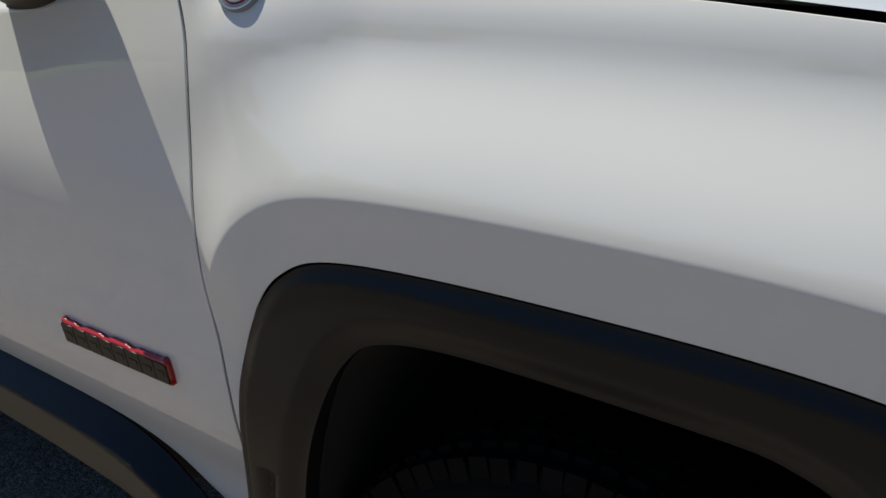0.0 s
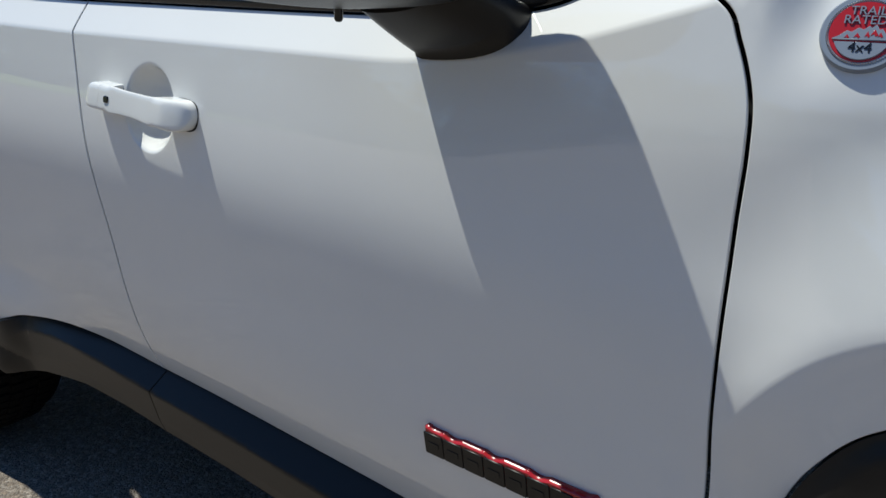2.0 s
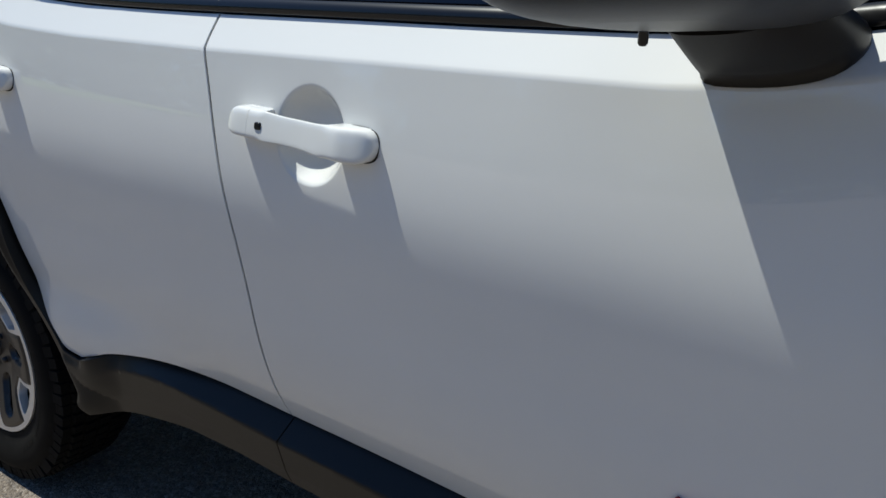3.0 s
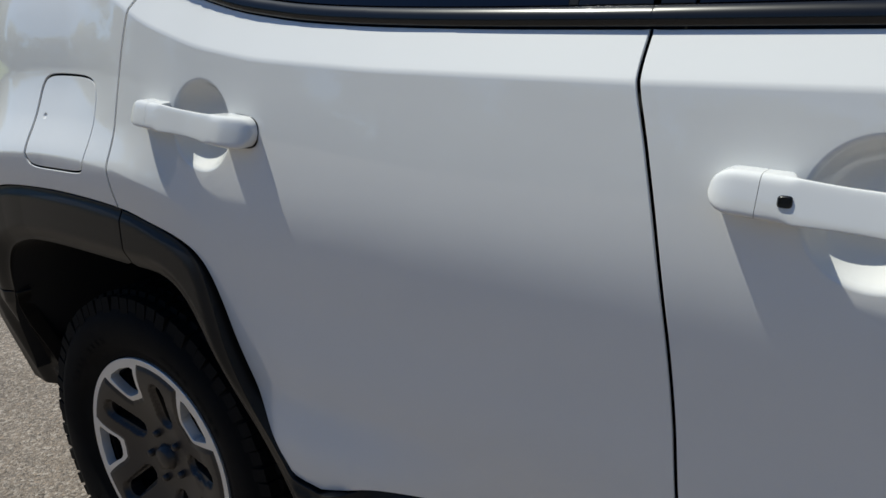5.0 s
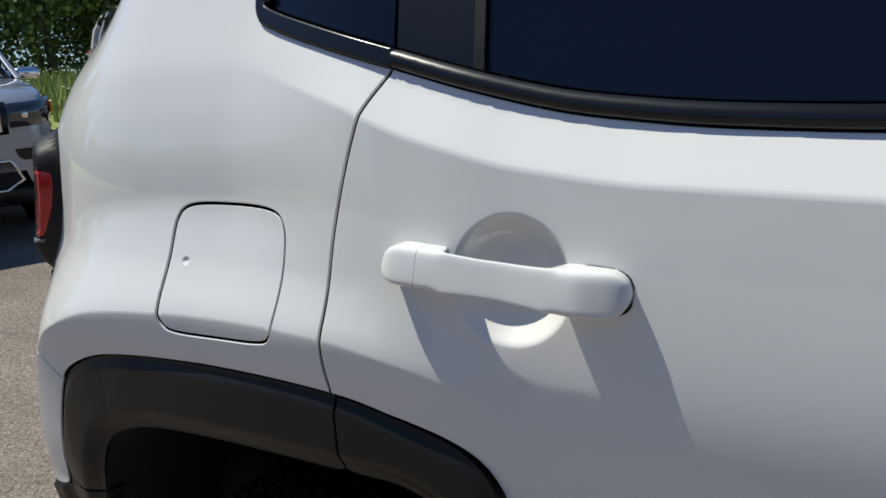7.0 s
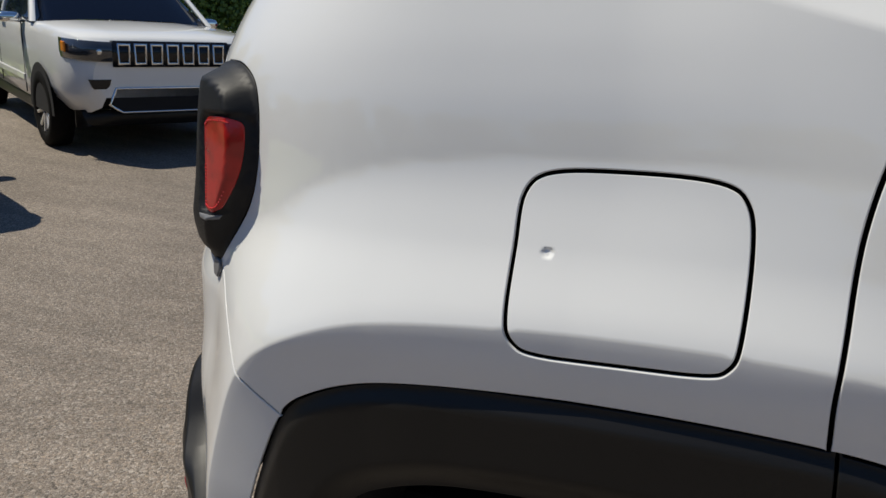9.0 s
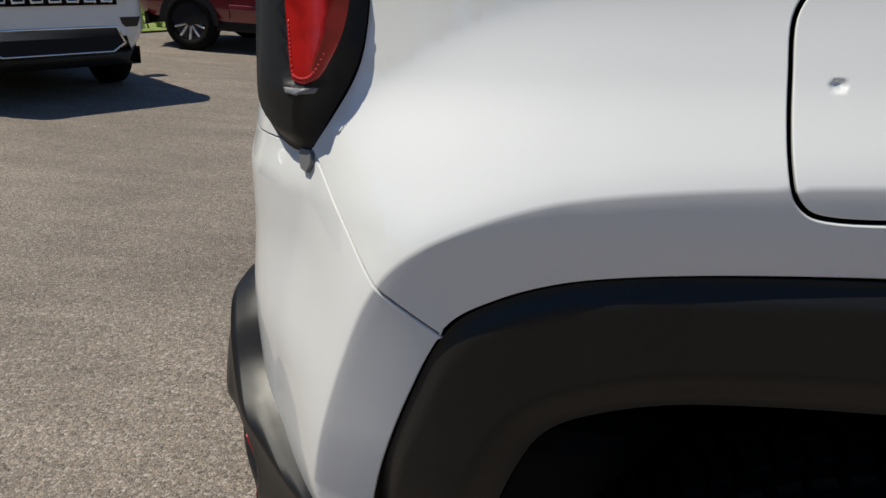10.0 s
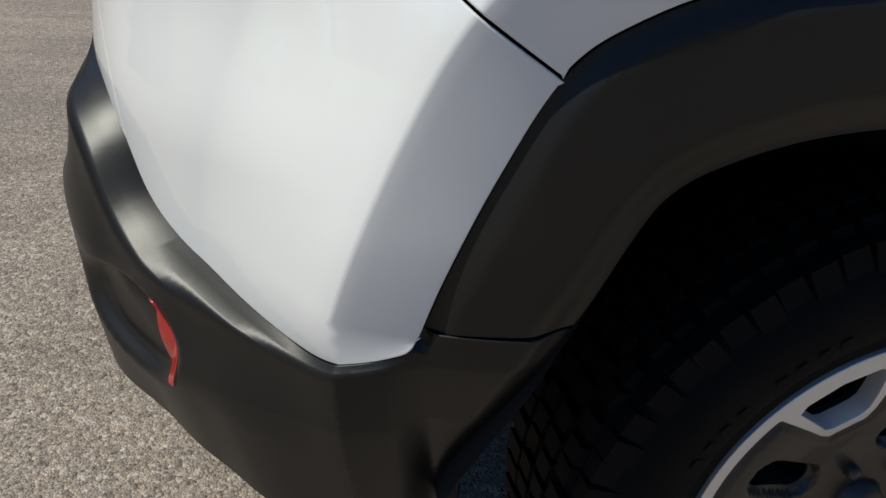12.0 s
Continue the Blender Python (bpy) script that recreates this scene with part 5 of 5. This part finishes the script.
            ring = [bm.verts.new((wx + 0.445 * math.sin(a), sgn * 0.974, max(0.36, r + 0.445 * math.cos(a)))) for a in np.linspace(-1.75, 1.75, 24)]
            bm.faces.new(ring)
            well.free()
            part("wheel_well", bm, DARK, v, "flat dark sheet standing in for the shaded wheel arch hollow")
    grille = part("grille", lofted([[(2.425, y, z) for z in (0.76, 0.935)] + [(2.36, y, z) for z in (0.935, 0.76)] for y in np.linspace(-0.56, 0.56, 9)]), GLOSSBLACK, v, "black grille panel")
    for k in range(7):
        y = -0.46 + 0.92 * k / 6
        o = [(y - 0.055, 0.775), (y + 0.055, 0.775), (y + 0.06, 0.92), (y - 0.06, 0.92)]
        i = [(y - 0.042, 0.79), (y + 0.042, 0.79), (y + 0.046, 0.905), (y - 0.046, 0.905)]
        part("grille_frame", lofted([[(2.425, a, b) for a, b in o], [(2.436, a, b) for a, b in o], [(2.436, a, b) for a, b in i], [(2.425, a, b) for a, b in i]], caps=False), CHROME, grille, "chrome slot frame")
    o = [(-0.62, 0.5), (-0.5, 0.44), (0.5, 0.44), (0.62, 0.5), (0.55, 0.62), (-0.55, 0.62)]
    sc = lambda k, dz: [(y * k, 0.53 + (z - 0.53) * dz) for y, z in o]
    intake = part("intake", lofted([[(2.395, y, z) for y, z in o], [(2.41, y, z) for y, z in o]]), DARK, v, "dark lower intake")
    part("intake_frame", lofted([[(2.41, y, z) for y, z in sc(1.0, 1.0)], [(2.422, y, z) for y, z in sc(1.0, 1.0)], [(2.422, y, z) for y, z in sc(0.97, 0.86)], [(2.41, y, z) for y, z in sc(0.97, 0.86)]], caps=False), CHROME, intake, "chrome intake frame")
    part("lower_valance", lofted([[(2.2, y, 0.3), (2.34 - 0.25 * abs(y) ** 2, y, 0.33), (2.4 - 0.3 * abs(y) ** 2, y, 0.45), (2.2, y, 0.45)] for y in np.linspace(-0.86, 0.86, 11)]), PLASTIC, v, "black lower valance")
    part("rocker", box((2.2, 1.86, 0.14), (0, 0, 0.36), 0.03), PLASTIC, v, "black sill")
    for sgn in (-1, 1):
        part("rear_lamp", box((0.12, 0.2, 0.16), (-2.2, sgn * 0.82, 0.98), 0.03), REDLENS, v, "red rear lamp")
    for ob in v.children_recursive:
        if ob.type == "MESH" and not ob.name.startswith(("wheel", "tyre", "spoke")):
            for vert in ob.data.vertices:
                vert.co.z = float(np.interp(vert.co.z, [0, 0.4, 0.935, 1.1, 1.8], [0, 0.4, 1.12, 1.2, 1.83]))
    return v


HEADLAMP = material("headlamp_glass", (0.03, 0.034, 0.042), 0.08, coat=1.0)
AMBER = material("amber_plastic", (0.8, 0.25, 0.02), 0.2)
SUV_RIM = material("dark_alloy", (0.06, 0.06, 0.065), 0.4, metal=0.5)
SILVERPAINT = material("silver_blue_paint", (0.34, 0.37, 0.43), 0.35, metal=0.5, coat=1.0)
DARKRED = material("dark_red_paint", (0.2, 0.012, 0.02), 0.35, coat=1.0)


def parked(x, y, heading):
    """A place on the sloping ground."""
    up = Vector((float(rise(x - 1, y) - rise(x + 1, y)) / 2, float(rise(x, y - 1) - rise(x, y + 1)) / 2, 1)).normalized()
    ahead = Vector((math.cos(radians(heading)), math.sin(radians(heading)), 0))
    left_hand = up.cross(ahead).normalized()
    turn = Matrix((left_hand.cross(up), left_hand, up)).transposed().to_4x4()
    return Matrix.Translation((x, y, float(rise(x, y)))) @ turn


suv("white sport utility vehicle with chrome grille slots on asphalt", PAINT, parked(-7.36, 6.84, -29.5))
suv("silver-blue sport utility vehicle with chrome mirrors on asphalt", SILVERPAINT, parked(-7.53, 3.24, -22))
suv("dark red sport utility vehicle parked side-on", DARKRED, parked(-4.73, 10.43, 180), False)

# ---- grass verge, trees ----
GRASS = material("grass_green", (0.2, 0.26, 0.055), 0.8, stain=[(0.6, (0.3, 0.33, 0.1), 0.8), (0.08, (0.12, 0.17, 0.035), 0.6)])
FLOWER = material("white_flower", (0.8, 0.8, 0.72), 0.8)
BARK = material("bark", (0.12, 0.09, 0.065), 0.9, bump=[(0.03, 0.02)])


def leaf_material(name, dark, light):
    m, nt, b = node_material(name)
    info = nt.nodes.new("ShaderNodeNewGeometry")
    r = nt.nodes.new("ShaderNodeValToRGB")
    e = r.color_ramp.elements
    e[0].color, e[1].color = dark, light
    nt.links.new(info.outputs["Random Per Island"], r.inputs[0])
    nt.links.new(r.outputs[0], b.inputs["Base Color"])
    b.inputs["Roughness"].default_value = 0.6
    return m


LEAF = leaf_material("leaves", (0.05, 0.09, 0.018, 1), (0.24, 0.31, 0.07, 1))
BLADE = leaf_material("grass_blades", (0.16, 0.22, 0.04, 1), (0.36, 0.4, 0.12, 1))
head = Vector((0.858, -0.514, 0))
left = Vector((0.514, 0.858, 0))
lot_edge = Vector((-7.19, 6.7, 0)) - head * 2.7
rows = []
for i in range(41):
    for_row = []
    u = -60 + 3 * i
    for d in (0, 0.4, 1.5, 4, 8, 14, 22, 34, 60, 90):
        p = lot_edge + left * u - head * d + head * 0.25 * math.sin(u * 0.9) * (d < 0.3)
        for_row.append((p.x, p.y, float(rise(p.x, p.y)) + 0.03 + 0.02 * min(d, 40) * 0.5 + (0.04 if d > 0.2 else 0)))
    rows.append(for_row)
tagged(part("grass_verge", lofted(rows, close=False), GRASS, None), "grassy verge rising behind the car park", "ground", kind="structure")


def on_verge(u, d):
    p = lot_edge + left * u - head * d
    return Vector((p.x, p.y, float(rise(p.x, p.y)) + 0.05 + 0.01 * min(d, 40)))


rnd = random.Random(3)
verts, faces = [], []
for _ in range(9000):
    u, d = rnd.uniform(-9, 12), 0.1 + 22 * rnd.random() ** 1.3
    p = on_verge(u, d)
    for _ in range(3):
        a, h, w = rnd.uniform(0, 6.28), rnd.uniform(0.15, 0.5) * (0.5 + min(d, 4) / 5), rnd.uniform(0.01, 0.03)
        q = p + Vector((rnd.uniform(-0.1, 0.1), rnd.uniform(-0.1, 0.1), 0))
        lean = Vector((math.cos(a), math.sin(a), 0)) * h * 0.4
        side = Vector((-math.sin(a), math.cos(a), 0)) * w
        k = len(verts)
        verts += [tuple(q - side), tuple(q + side), tuple(q + lean + Vector((0, 0, h)))]
        faces.append((k, k + 1, k + 2))
me = bpy.data.meshes.new("grass")
me.from_pydata(verts, [], faces)
tagged(part("grass", me, BLADE, None), "long green grass blades on the verge", "grass", kind="stuff")
verts, faces = [], []
for _ in range(900):
    p = on_verge(rnd.uniform(-9, 12), 0.6 + 20 * rnd.random()) + Vector((0, 0, rnd.uniform(0.3, 0.7)))
    k, r = len(verts), rnd.uniform(0.02, 0.05)
    for i in range(6):
        verts.append((p.x + r * math.cos(i * 1.047), p.y + r * math.sin(i * 1.047), p.z + rnd.uniform(-0.01, 0.01)))
    faces.append(tuple(range(k, k + 6)))
me = bpy.data.meshes.new("wild_flowers")
me.from_pydata(verts, [], faces)
tagged(part("wild_flowers", me, FLOWER, None), "small white wild flowers in the grass", "flowers", kind="stuff")


def tree(seed, height):
    rnd = random.Random(seed)
    t = thing("tree", "leafy green tree at the edge of the grass", "tree", group="trees behind the car park")
    base = [[(0.16 * (1 - 0.6 * h) * math.cos(a) + 0.1 * math.sin(3 * h), 0.16 * (1 - 0.6 * h) * math.sin(a), h * height * 0.6) for a in np.linspace(0, 6.28, 10, endpoint=False)] for h in np.linspace(0, 1, 6)]
    part("trunk", lofted(base), BARK, t, "brown trunk")
    verts, faces = [], []
    blobs = []
    for k in range(40):
        a, hh = rnd.uniform(0, 6.28), rnd.uniform(0.08, 1.0)
        rad = (0.32 * height) * (1.0 - 0.6 * abs(hh - 0.4)) * rnd.uniform(0.3, 1.0)
        blobs.append((Vector((rad * math.cos(a), rad * math.sin(a), hh * height)), rnd.uniform(0.1, 0.19) * height))
    for c, r in blobs:
        limb = [[tuple(Vector((0, 0, c.z * 0.6)).lerp(c, f) + Vector((0.03 * (1.2 - f) * math.cos(b), 0.03 * (1.2 - f) * math.sin(b), 0))) for b in (0, 2.1, 4.2)] for f in (0, 0.5, 1)]
        for _ in range(240):
            d = Vector((rnd.gauss(0, 1), rnd.gauss(0, 1), rnd.gauss(0, 0.8))).normalized() * r * rnd.uniform(0.55, 1.08)
            p, s = c + d, rnd.uniform(0.055, 0.12) * height / 7
            n = (d + Vector((rnd.uniform(-1, 1), rnd.uniform(-1, 1), rnd.uniform(-0.3, 1))) * r).normalized()
            x = n.orthogonal().normalized()
            y = n.cross(x)
            k = len(verts)
            verts += [tuple(p + x * s), tuple(p + y * s * 0.7), tuple(p - x * s), tuple(p - y * s * 0.7)]
            faces.append((k, k + 1, k + 2, k + 3))
    me = bpy.data.meshes.new("crown")
    me.from_pydata(verts, [], faces)
    part("crown", me, LEAF, t, "dense green leaves")
    return t


kinds = [tree(11, 7.0), tree(12, 8.5), tree(13, 6.0)]
spots = [(u + rnd.uniform(-0.8, 0.8), rnd.uniform(15, 19)) for u in np.arange(-24, 30, 2.4)] + [(u, rnd.uniform(21, 27)) for u in np.arange(-28, 36, 3.5)]
for i, (u, d) in enumerate(spots):
    p = on_verge(u, d)
    m = Matrix.Translation(p) @ Matrix.Rotation(rnd.uniform(0, 6.28), 4, "Z") @ Matrix.Scale(rnd.uniform(0.8, 1.25), 4)
    if i < 3:
        kinds[i].matrix_world = m
    else:
        copy_thing(kinds[i % 3], m)
for i, a in enumerate(np.arange(-178, 0, 4)):
    r = rnd.uniform(52, 60)
    copy_thing(kinds[i % 3], Matrix.Translation((1 + r * math.cos(radians(a)), r * math.sin(radians(a)), 0)) @ Matrix.Rotation(rnd.uniform(0, 6.28), 4, "Z") @ Matrix.Diagonal((1.9, 1.9, rnd.uniform(1.1, 1.45), 1)))
